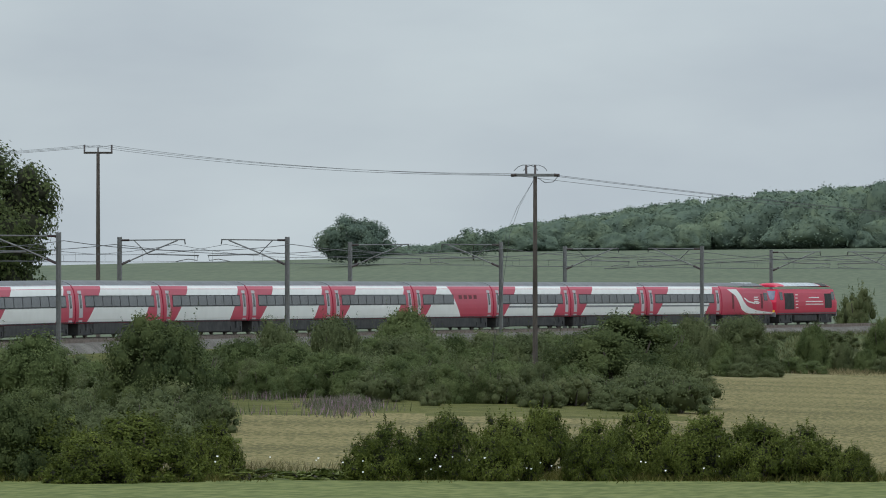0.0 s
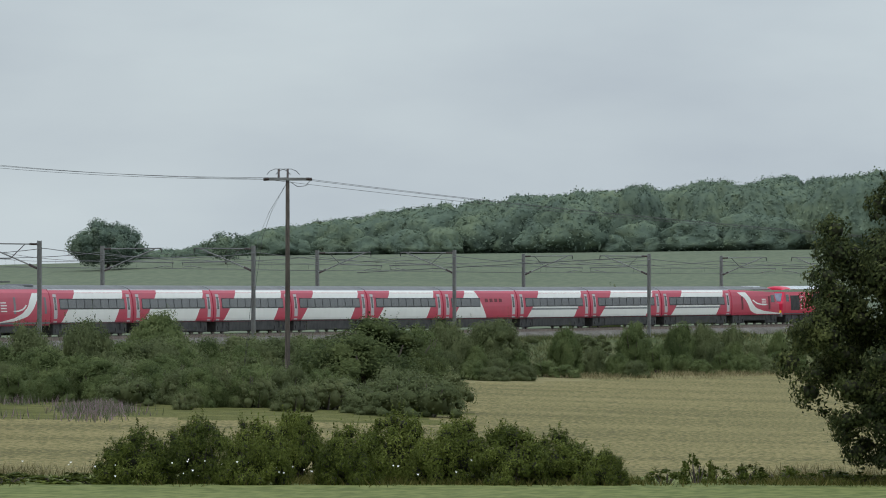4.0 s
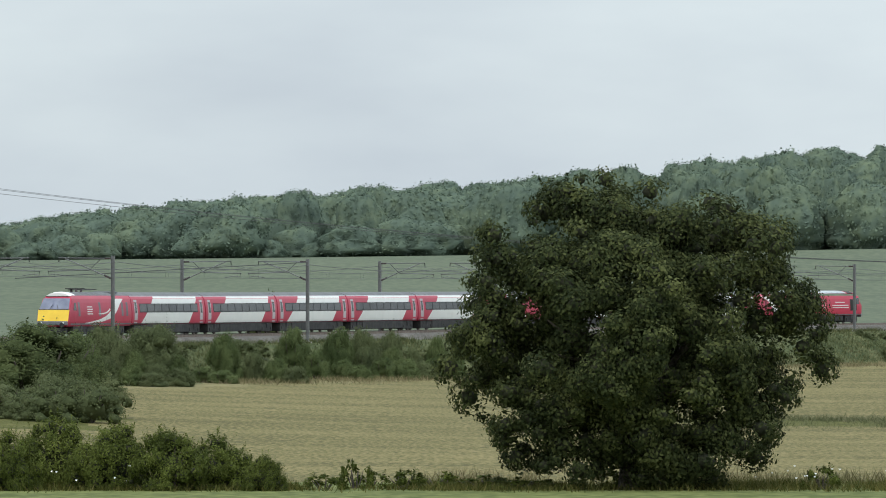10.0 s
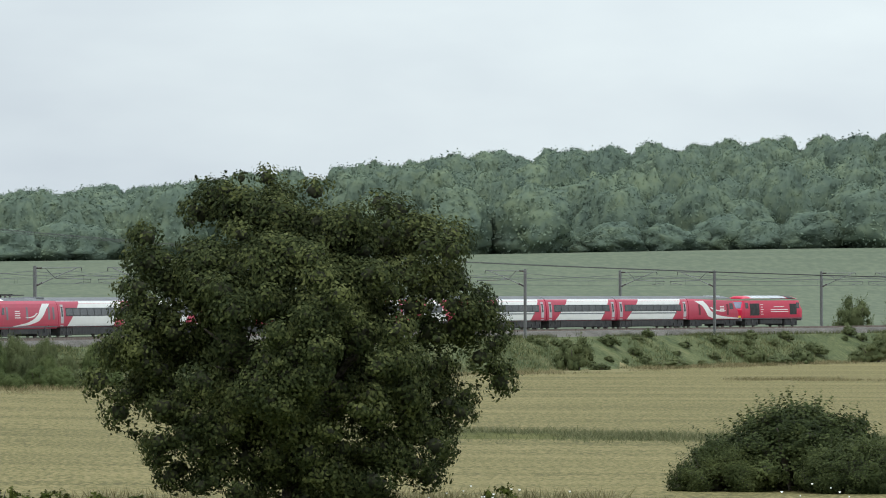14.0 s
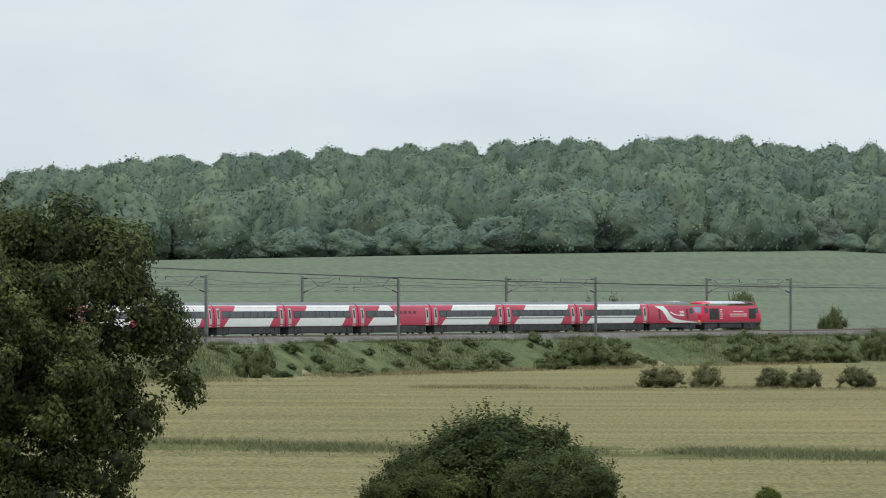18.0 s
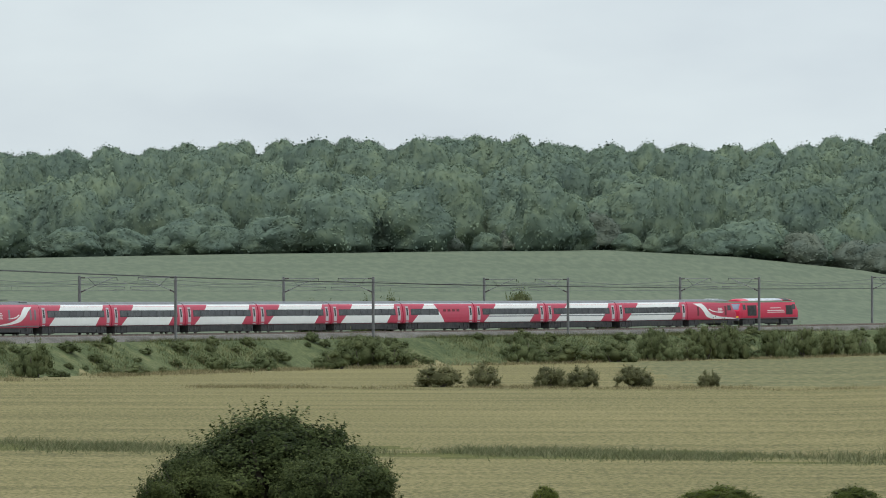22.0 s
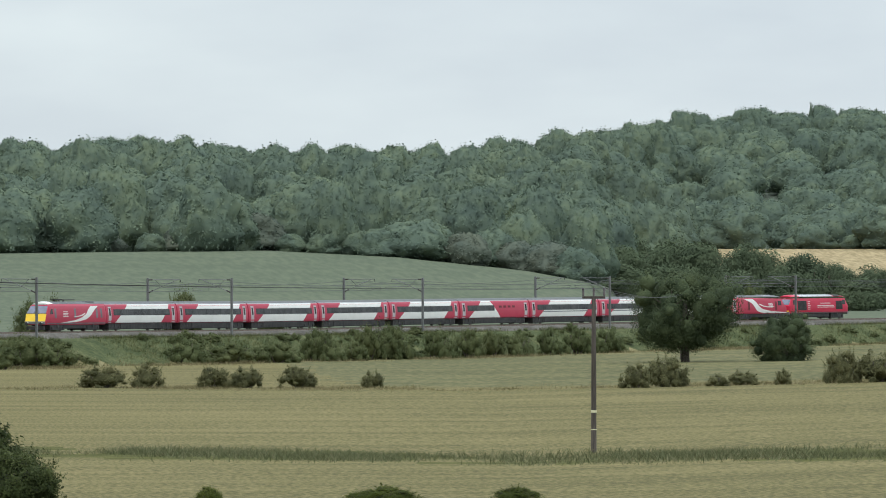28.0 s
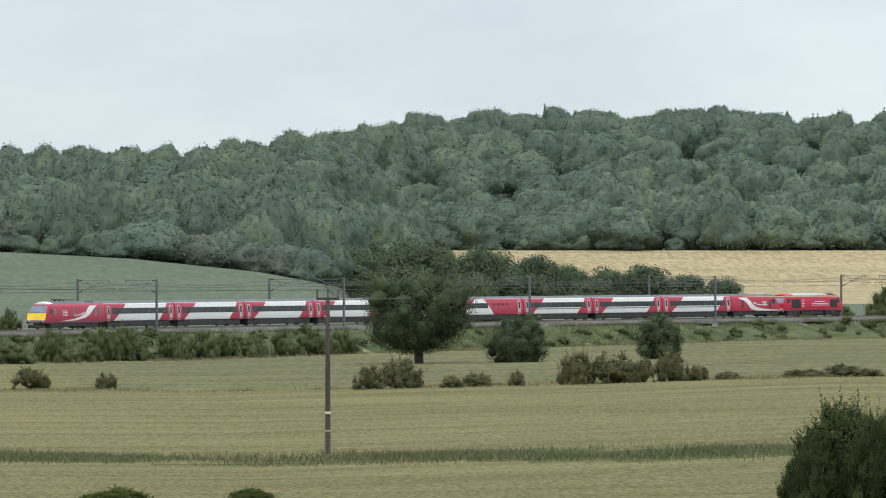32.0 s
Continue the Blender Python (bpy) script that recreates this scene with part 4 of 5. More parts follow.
def build_woods():
    rng = np.random.default_rng(5)
    protos = [dome(rng, 2500, 0.022) for i in range(12)]
    spires = [dome(rng, 420, 0.034, True) for i in range(3)]
    green, tired = [[], [], [], 0], [[], [], [], 0]
    def stand(made, proto, x, y, w, h):
        a = rng.uniform(0, 6.28)
        p, faces, index = proto
        c, s = math.cos(a), math.sin(a)
        made[0].append(np.stack([(p[:, 0] * c - p[:, 1] * s) * w + x, (p[:, 0] * s + p[:, 1] * c) * w + y, p[:, 2] * h + ground_at(x, y) - 0.4], -1))
        made[1].append(faces + made[3])
        made[2].append(index)
        made[3] += len(p)
    for deg in np.concatenate([np.arange(-5.9, 7.6, 0.28), np.arange(7.6, 9.3, 0.19), np.arange(9.3, 12.8, 0.19)]):
        zone = float(look_up(ZONE, deg))
        for dd in (30, 110, 190, 265, 335, 400, 460, 515, 560, 596):
            b = deg + rng.uniform(-0.16, 0.16)
            d = zone + dd + rng.uniform(-28, 28) * (dd < 500)
            x, y = d * math.sin(radians(b)), d * math.cos(radians(b))
            room = EYE + float(look_up(SKYLINE, b)) * d * rng.uniform(0.94, 1.03) - ground_at(x, y)
            h = min(rng.uniform(9.0, 15.5), room)
            if h < 3.0:
                continue
            stand(green, protos[rng.integers(12)], x, y, min(rng.uniform(7.5, 12.5), h * 1.6) * (1.25 if b > 8.6 else 1.0), h)
            if b > 8.9 and dd > 500 and rng.random() < 0.9:
                stand(green, spires[rng.integers(3)], x + rng.uniform(-4, 4), y, rng.uniform(7, 10), h * rng.uniform(0.98, 1.08))
    for deg in np.arange(-5.9, 13.2, 0.23):
        zone = float(look_up(ZONE, deg))
        b = deg + rng.uniform(-0.1, 0.1)
        d = zone + 12 + rng.uniform(-6, 6)
        x, y = d * math.sin(radians(b)), d * math.cos(radians(b))
        room = EYE + float(look_up(SKYLINE, b)) * d - ground_at(x, y)
        h = min(rng.uniform(3.0, 7.5), room)
        if h > 1.5:
            stand(tired if 4.5 < b < 8.3 and rng.random() < 0.5 else green, protos[rng.integers(12)], x, y, h * rng.uniform(1.2, 1.7), h)
    for name, made, mat, label in (("woodland", green, LEAF_WOOD_HAZED, "dense green broadleaved wood covering the hill"), ("thicket", tired, LEAF_BROWN_HAZED, "brownish thicket along the foot of the wood")):
        tagged(new(name, mesh_from(name, np.concatenate(made[0]), np.concatenate(made[1]), [mat, GAP_SHADE], np.concatenate(made[2]), True)), label, "woodland", kind="stuff")


build_woods()


# ---- the track ----
def sweep(section, side, s0, s1, step, flare=0.0):
    """A bar of rectangular section (half width, bottom, top over the rail's foot) along the line."""
    half, low, high = section
    s = np.arange(s0, s1, step)
    rows = []
    for off, z in ((side - half - flare, low), (side - half, high), (side + half, high), (side + half + flare, low)):
        x, y = on_line_many(s, off)
        rows.append(np.stack([x, y, rail_z(s) + z], 1))
    v = np.stack(rows, 1).reshape(-1, 3)
    n = len(s)
    i = np.arange(n - 1)[:, None] * 4
    k = np.arange(4)[None, :]
    f = np.stack([i + k, i + (k + 1) % 4, i + 4 + (k + 1) % 4, i + 4 + k], -1).reshape(-1, 4)
    return v, f


def build_track():
    for side in (-1.7, 1.7):
        root = tagged(new("railway_track"), "steel rails on concrete sleepers in grey ballast", "track", "pair of tracks", kind="structure")
        v, f = sweep((1.65, -0.8, -0.2), side, -60, 1180, 6, 0.9 if side < 0 else 0.04)
        part_mesh("ballast_bed", mesh_from("ballast_bed", v, f, [BALLAST]), root)
        for gauge in (-0.75, 0.75):
            v, f = sweep((0.035, -0.16, 0.0), side + gauge, -60, 1180, 4)
            part_mesh("rail", mesh_from("rail", v, f, [RAIL]), root)
        quads, faces = [], []
        unit = np.array([(x, y, z) for x in (-0.13, 0.13) for y in (-1.25, 1.25) for z in (-0.3, -0.14)])
        cube = np.array([(0, 1, 3, 2), (4, 6, 7, 5), (0, 4, 5, 1), (2, 3, 7, 6), (1, 5, 7, 3), (0, 2, 6, 4)])
        for k, s in enumerate(np.arange(380, 1120, 0.7)):
            x, y, h = on_line(s, side)
            c, sn = math.cos(radians(h)), math.sin(radians(h))
            p = unit.copy()
            p[:, 0], p[:, 1] = unit[:, 0] * c - unit[:, 1] * sn + x, unit[:, 0] * sn + unit[:, 1] * c + y
            p[:, 2] += rail_z(s)
            quads.append(p)
            faces.append(cube + 8 * k)
        sl = part_mesh("sleeper_row", mesh_from("sleeper_row", np.concatenate(quads), np.concatenate(faces), [CONCRETE]), root)
        tagged(sl, kind="stuff")


build_track()


# ---- overhead line masts ----
MAST_ARC = [10.2, 70.2, 130.1, 189.3, 248.7, 308.6, 369.2, 429.5, 489.8, 550.6, 611.5, 672.5, 733.0, 792.9, 852.7, 912.4, 972.4, 1032.4]


def mast_master():
    """A steel mast with its cantilever; the arm points along +y."""
    root = tagged(new("overhead_line_mast"), "grey steel overhead line mast with a cantilever arm beside the railway", "mast", "overhead line masts")
    bm = bmesh.new()
    add_box(bm, -0.13, 0.13, -0.13, -0.10, -1.3, 7.1)
    add_box(bm, -0.13, 0.13, 0.10, 0.13, -1.3, 7.1)
    add_box(bm, -0.02, 0.02, -0.10, 0.10, -1.3, 7.08)
    part("post", bm, STEEL, root)
    part("base", box(-0.4, 0.4, -0.4, 0.4, -1.4, -0.72, 0.05), CONCRETE, root, "concrete footing")
    part("top_tube", tube([(0, 0.1, 6.85), (0, 4.4, 6.9)], 0.045), STEEL, root)
    part("drop_bracket", tube([(0, 4.35, 6.9), (0, 4.4, 6.55)], 0.04), STEEL, root)
    part("strut", tube([(0, 0.1, 5.1), (0, 2.0, 6.0), (0, 3.9, 6.85)], 0.05), STEEL, root)
    part("insulator", tube([(0, 0.15, 5.12), (0, 0.7, 5.4)], 0.09), CERAMIC, root, "brown ceramic insulator")
    part("insulator", tube([(0, 0.15, 6.85), (0, 0.65, 6.86)], 0.08), CERAMIC, root, "brown ceramic insulator")
    part("hanger", tube([(0, 0.95, 6.86), (0, 1.9, 5.85)], 0.03), STEEL, root)
    part("register_tube", tube([(0, 1.9, 5.85), (0, 5.3, 5.75)], 0.045), STEEL, root)
    part("steady_arm", tube([(0, 5.25, 5.75), (0, 5.2, 5.4), (0, 4.6, 5.5), (0, 3.8, 5.33)], 0.03), STEEL, root)
    return root


mast = mast_master()
first = True
for k, s in enumerate(MAST_ARC):
    for side in (-5.6, 5.6):
        x, y, h = on_line(s, side)
        m = pose(x, y, rail_z(s), 0, 0, h + (0 if side < 0 else 180))
        if first:
            mast.matrix_basis, first = m @ Matrix.Diagonal((0.9, 1, 0.9, 1)), False
        else:
            copy_thing(mast, m)


def hung(points, sag, n=10):
    """Points of a wire that sags between its supports."""
    out = []
    for a, b in zip(points, points[1:]):
        a, b = Vector(a), Vector(b)
        for i in range(n):
            t = i / n
            p = a.lerp(b, t)
            p.z -= sag * 4 * t * (1 - t)
            out.append(p)
    out.append(Vector(points[-1]))
    return out


for side, sgn in ((-1.7, 1), (1.7, -1)):
    sup, con = [], []
    for k, s in enumerate(MAST_ARC):
        zig = 0.2 * (-1) ** k
        x, y, h = on_line(s, side + zig)
        sup.append((x, y, rail_z(s) + 5.9))
        con.append((x, y, rail_z(s) + 4.78))
    line = tagged(new("overhead_wire"), "thin overhead contact line hung above the track", "wire", "overhead wires")
    part("catenary_wire", tube(hung(sup, 0.75), 0.014, 4), CABLE, line)
    part("contact_wire", tube(hung(con, 0.06), 0.012, 4), CABLE, line)
    for a, b in zip(range(len(MAST_ARC)), range(1, len(MAST_ARC))):
        for t in (0.15, 0.32, 0.5, 0.68, 0.85):
            p, q = Vector(sup[a]).lerp(Vector(sup[b]), t), Vector(con[a]).lerp(Vector(con[b]), t)
            p.z -= 0.75 * 4 * t * (1 - t)
            if p.z - q.z > 0.15:
                part("dropper", tube([p, q], 0.006, 4), CABLE, line)
for side, z in ((-5.9, 5.9), (5.9, 5.9)):
    pts = []
    for s in MAST_ARC:
        x, y, h = on_line(s, side)
        pts.append((x, y, rail_z(s) + z))
    tagged(part("return_wire", tube(hung(pts, 0.5), 0.022, 4), CABLE), "return conductor strung along the masts", "wire", "overhead wires")
a = on_line(MAST_ARC[5] - 1, -5.5)
b2 = on_line(MAST_ARC[4] + 4, 3.5)
tagged(part("anchor_wire", tube([(a[0], a[1], rail_z(MAST_ARC[5]) + 6.1), (b2[0], b2[1], rail_z(MAST_ARC[4]) + 4.6)], 0.03, 4), CABLE), "slanting anchor wire between two masts", "wire", "overhead wires")


# ---- wooden poles of the power line ----
def power_pole(stage, bearing, dist, top, kind, turn):
    x, y = spot(stage, bearing, dist)
    z0 = ground_at(x, y)
    h = top - z0
    root = tagged(new("power_pole"), "dark wooden power pole with a crossarm in the field", "pole", "power line poles")
    root.matrix_basis = pose(x, y, z0, 0, 0, turn)
    part("pole", tube([(0, 0, -1), (0, 0, h * 0.5), (0, 0, h - 0.55)], [0.17, 0.145, 0.115], 12), POLE_WOOD, root)
    heads = []
    if kind == "section":
        part("crossarm", box(-1.15, 1.15, -0.16, -0.04, h - 0.68, h - 0.5, 0.01), STEEL, root)
        for u in (-0.55, 0.0):
            part("arrester", tube([(u, -0.1, h - 0.5), (u, -0.1, h + 0.05)], 0.07), CERAMIC, root, "dark upright insulator")
            part("jumper", tube([Vector((u, -0.1, h)) + Vector((0.75 * math.sin(t), 0, 0.0 + 0.05 - 0.5 * (1 - math.cos(t)))) for t in (-1.3, -0.8, -0.3, 0.3, 0.8, 1.3)], 0.02, 5), CABLE, root)
        for u in (-1.35, 1.35):
            part("strain_insulator", tube([(u * 0.85, -0.1, h - 0.58), (u * 1.1, -0.1, h - 0.6)], [0.1, 0.1]), CERAMIC, root, "brown strain insulator")
        part("jumper", tube([(0.15, -0.1, h - 0.75), (0.6, -0.15, h - 1.05), (1.1, -0.12, h - 1.0), (1.4, -0.1, h - 0.65)], 0.02, 5), CABLE, root)
        for u in (0.0, 0.12):
            part("stay", tube([(-0.1, 0, h - 0.9), (-1.0 - u, 0, h - 2.6), (-1.55 - 2 * u, 0, h - 4.2), (-2.9, 0, 0.0)], 0.012, 5), CABLE, root)
        heads = [(-1.35, h - 0.6), (0, h - 0.5), (1.35, h - 0.6)]
    else:
        wide = 1.0 if kind == "fork" else 0.66
        part("crossarm", box(-wide, wide, -0.07, 0.07, h - 0.62, h - 0.48, 0.01), POLE_WOOD, root)
        for u in (-wide + 0.05, 0.0, wide - 0.05):
            if kind == "fork" and u == 0.0:
                part("insulator", tube([(u, 0, h - 0.5), (u, 0, h - 0.2)], [0.05, 0.06]), CERAMIC, root, "dark pin insulator")
            else:
                part("insulator", tube([(u, 0, h - 0.6), (u, 0, h)], [0.055, 0.07]), CERAMIC, root, "dark pin insulator")
            heads.append((u, h - 0.05))
    if kind == "banded":
        part("band", tube([(0, 0, h * 0.243), (0, 0, h * 0.258)], 0.165, 12), FADED_BAND, root, "pale warning band")
        part("band", tube([(0, 0, h * 0.138), (0, 0, h * 0.143)], 0.17, 12), FADED_BAND, root, "pale warning band")
    c, s = math.cos(radians(turn)), math.sin(radians(turn))
    return [(x + u * c, y + u * s, z0 + z) for u, z in heads]


POLES = [(0, -10.274, 600, 17.2, "fork", 20), (0, -7.927, 560, 17.8, "fork", 20), (0, -4.872, 500, 15.7, "section", 8), (0, -0.100, 499, 11.2, "banded", 0), (1, 8.167, 470, 9.5, "banded", 0), (1, 8.779, 990, 8.3, "banded", 30)]
heads = [power_pole(*row) for row in POLES]
for a, b in zip(heads, heads[1:]):
    for p, q in zip(a, b):
        drop = 0.3 if (Vector(p) - Vector(q)).length < 60 else 0.5
        tagged(part("power_cable", tube(hung([p, q], drop, 24), 0.012, 5), CABLE), "thin bare conductor of the power line across the fields", "cable", "power cables")


# ---- the train ----
SIDE = [(1.0, 1.30), (1.25, 1.345), (1.7, 1.365), (2.05, 1.36), (2.45, 1.325), (2.85, 1.275), (3.2, 1.19), (3.46, 1.02)]   # height, half width
TOP = [(1.02, 3.46), (0.82, 3.59), (0.5, 3.71), (0.0, 3.77)]                                      # half width, height


def half_width(z):
    return float(np.interp(z, [a for a, _ in SIDE], [b for _, b in SIDE]))


def side_sheet(sgn, left, right, z0, z1, proud=0.006, nz=5, nx=1, thick=0.012):
    """A panel that follows the car's side from z0 to z1; left and right give its ends' x at a height."""
    bm = bmesh.new()
    grid = []
    for i in range(nz + 1):
        z = z0 + (z1 - z0) * i / nz
        y = sgn * (half_width(z) + proud)
        a, b = left(z), right(z)
        grid.append([bm.verts.new((a + (b - a) * j / nx, y, z)) for j in range(nx + 1)])
    for i in range(nz):
        for j in range(nx):
            quad = (grid[i][j], grid[i][j + 1], grid[i + 1][j + 1], grid[i + 1][j])
            bm.faces.new(quad if sgn < 0 else quad[::-1])
    return bm


def flat(v):
    return lambda z: v


def lean(x0, z0, x1, z1):
    return lambda z: x0 + (x1 - x0) * (z - z0) / (z1 - z0)


def shell(sections, low=0.95):
    """A lofted body: sections of (x, top height limit, width factor)."""
    bm = bmesh.new()
    rings = []
    outline = [(1.22, low)] + [(w, z) for z, w in SIDE]
    for x, limit, wide in sections:
        ring = [(w * wide, min(z, limit)) for w, z in outline]
        rings.append([bm.verts.new((x, -w, z)) for w, z in ring] + [bm.verts.new((x, w, z)) for w, z in ring[::-1]])
    n = len(rings[0])
    for r, s in zip(rings, rings[1:]):
        for k in range(n):
            bm.faces.new((r[k], r[(k + 1) % n], s[(k + 1) % n], s[k]))
    bm.faces.new(rings[0])
    bm.faces.new(rings[-1][::-1])
    bmesh.ops.remove_doubles(bm, verts=bm.verts, dist=0.0005)
    bmesh.ops.recalc_face_normals(bm, faces=bm.faces)
    return bm


def roof_shell(x0, x1, drop0=0.0, drop1=0.0):
    bm = bmesh.new()
    rings = []
    outline = [(-w, z) for w, z in TOP] + [(w, z) for w, z in TOP[-2::-1]]
    for x, d in ((x0, drop0), (x0 + (0.9 if drop0 else 0.05), 0), (x1 - (0.9 if drop1 else 0.05), 0), (x1, drop1)):
        rings.append([bm.verts.new((x, y, z - d * (z - 3.3) / 0.47)) for y, z in outline])
    for r, s in zip(rings, rings[1:]):
        for k in range(len(outline) - 1):
            bm.faces.new((r[k], s[k], s[k + 1], r[k + 1])).smooth = True
    bm.faces.new(rings[0][::-1])
    bm.faces.new(rings[-1])
    bmesh.ops.recalc_face_normals(bm, faces=bm.faces)
    return bm


def bogie(root, x, wheelbase=2.6, wheel=0.46):
    frame_part = part("bogie", box(x - wheelbase / 2 - 0.5, x + wheelbase / 2 + 0.5, -1.2, 1.2, 0.17, 0.96, 0.06), UNDER, root, "dark bogie frame")
    for sx in (-wheelbase / 2, wheelbase / 2):
        for y in (-0.8, 0.8):
            part("wheel", tube([(x + sx, y - 0.06, wheel), (x + sx, y + 0.06, wheel)], wheel, 20), RAIL, frame_part, "steel wheel")
        for y in (-1.16, 1.16):
            part("axle_box", box(x + sx - 0.16, x + sx + 0.16, y - 0.1, y + 0.1, 0.34, 0.62, 0.03), UNDER, frame_part)
    for y in (-1.18, 1.18):
        part("spring", tube([(x, y, 0.5), (x, y, 0.95)], 0.16, 10), UNDER, frame_part)


def bellows(root, x):
    bm = bmesh.new()
    for i in range(3):
        add_box(bm, x - 0.14 + i * 0.1, x - 0.08 + i * 0.1, -0.95, 0.95, 1.0, 3.45, 0.05)
    part("gangway", bm, BELLOWS, root, "dark red ribbed gangway")


def car_door(root, sgn, x):
    door = part("door", side_sheet(sgn, flat(x - 0.45), flat(x + 0.45), 1.05, 3.1, 0.009), DOOR_GREY, root, "pale grey plug door")
    part("door_window", side_sheet(sgn, flat(x - 0.25), flat(x + 0.25), 1.95, 2.9, 0.016), DARK_GLASS, door)


def coach(kind):
    """A coach of 22.4 m, its middle at the origin, running along +x."""
    half = 10.95
    root = tagged(new("coach"), {"plain": "red and white passenger coach with a grey roof and tinted windows", "stripe": "red and white passenger coach with a dark line under its windows", "buffet": "red and white buffet coach, half of it windowless red"}[kind], "coach", "coaches of the train")
    part("body", shell([(-half, 9, 0.985), (-half + 0.12, 9, 1), (half - 0.12, 9, 1), (half, 9, 0.985)]), RED, root, "red body shell")
    part("roof", roof_shell(-half, half), ROOF, root, "grey curved roof")
    for x in np.arange(-half + 2.2, half - 1.5, 2.25):
        part("roof_rib", roof_strip(x), ROOF, root)
    for sgn in (-1, 1):
        left = lean(-8.2, 1.05, -4.0, 3.44)
        right = lean(6.0, 1.05, 8.9, 3.44) if kind != "buffet" else lean(1.7, 1.05, -1.4, 3.44)
        part("white_panel", side_sheet(sgn, left, right, 1.05, 2.0, 0.006), WHITE, root, "white lower side panel")
        part("white_panel", side_sheet(sgn, left, right, 2.0, 2.78, 0.006), WHITE, root, "white side panel between the windows")
        part("white_panel", side_sheet(sgn, left, right, 2.78, 3.44, 0.006), WHITE, root, "white upper side panel")
        part("sole_bar", side_sheet(sgn, flat(-half + 0.1), flat(half - 0.1), 1.0, 1.06, 0.012), UNDER, root)
        x_end = 8.7 if kind != "buffet" else -0.2
        part("window_band", side_sheet(sgn, flat(-8.7), flat(x_end), 2.0, 2.78, 0.010), BAND, root, "dark window band")
        n = int((x_end + 8.7) / 2.17)
        for i in range(n):
            x = -8.62 + i * (x_end + 8.7) / n
            part("window", side_sheet(sgn, flat(x), flat(x + (x_end + 8.7) / n - 0.2), 2.08, 2.72, 0.018, 2), DARK_GLASS, root, "tinted window pane")
        if kind == "buffet":
            for x in (1.2, 2.6, 4.0, 5.4):
                part("window", side_sheet(sgn, flat(x), flat(x + 0.9), 2.42, 2.72, 0.012, 2), BELLOWS, root, "small dim window")
        if kind == "stripe":
            part("side_line", side_sheet(sgn, lean(-7.4, 1.5, -6.9, 1.85), lean(6.9, 1.5, 7.3, 1.85), 1.72, 1.86, 0.012), CAB_GREY, root, "thin dark line")
        part("cantrail", side_sheet(sgn, flat(-half + 0.05), flat(half - 0.05), 3.40, 3.455, 0.014, 1), ROOF_PALE, root, "pale cantrail line")
        for x in (-9.8, 9.8):
            car_door(root, sgn, x)
    for x in (-half - 0.02, half - 0.04):
        bellows(root, x)
    part("underframe", box(-6.4, 6.4, -1.28, 1.28, 0.22, 0.99, 0.08), UNDER, root, "black equipment skirt")
    for x in (-5.0, -2.6, 0.2, 2.8, 4.6):
        part("equipment_box", box(x - 0.7, x + 0.7, -1.25, 1.25, 0.36, 0.9, 0.05), UNDER, root)
    bogie(root, -8.0)
    bogie(root, 8.0)
    return root


def roof_strip(x):
    bm = bmesh.new()
    outline = [(-w, z) for w, z in TOP] + [(w, z) for w, z in TOP[-2::-1]]
    r = [bm.verts.new((x - 0.05, y * 1.004, z + 0.014)) for y, z in outline]
    s = [bm.verts.new((x + 0.05, y * 1.004, z + 0.014)) for y, z in outline]
    for k in range(len(outline) - 1):
        bm.faces.new((r[k], s[k], s[k + 1], r[k + 1]))
    return bm


def ribbon(sgn, upper, lower, n=16, proud=0.008):
    """A curved band of livery between two lines of (x, z) points on the side."""
    bm = bmesh.new()
    rows = []
    def at(line, t):
        u = np.linspace(0, 1, len(line))
        return float(np.interp(t, u, [p[0] for p in line])), float(np.interp(t, u, [p[1] for p in line]))
    for i in range(n + 1):
        (xa, za), (xb, zb) = at(upper, i / n), at(lower, i / n)
        rows.append([bm.verts.new((xa + (xb - xa) * j / 4, sgn * (half_width(za + (zb - za) * j / 4) + proud), za + (zb - za) * j / 4)) for j in range(5)])
    for r, s in zip(rows, rows[1:]):
        for j in range(4):
            bm.faces.new((r[j], r[j + 1], s[j + 1], s[j]))
    bmesh.ops.recalc_face_normals(bm, faces=bm.faces)
    return bm


def nose_panel(x0, z0, x1, z1, y0, y1, proud):
    """A panel on a raked nose between two heights; proud metres in front of it."""
    bm = bmesh.new()
    n = Vector((-(z1 - z0), 0, x1 - x0)).normalized()
    if n.x * (1 if x0 > x1 else -1) < 0:
        n = -n
    front = [Vector((x0, -y0, z0)), Vector((x0, y0, z0)), Vector((x1, y1, z1)), Vector((x1, -y1, z1))]
    a = [bm.verts.new(p + n * proud) for p in front]
    b = [bm.verts.new(p - n * 0.04) for p in front]
    bm.faces.new(a)
    bm.faces.new(b[::-1])
    for i in range(4):
        bm.faces.new((a[i], a[(i + 1) % 4], b[(i + 1) % 4], b[i]))
    bmesh.ops.recalc_face_normals(bm, faces=bm.faces)
    return bm


def bars(root, sgn, x0, x1, z0, z1, rows, mat, label):
    for i in range(rows):
        z = z0 + (z1 - z0) * i / max(rows - 1, 1)
        part("lettering", side_sheet(sgn, flat(x0), flat(x1 - 0.15 * (i % 2)), z - 0.04, z + 0.04, 0.02, 1), mat, root, label)


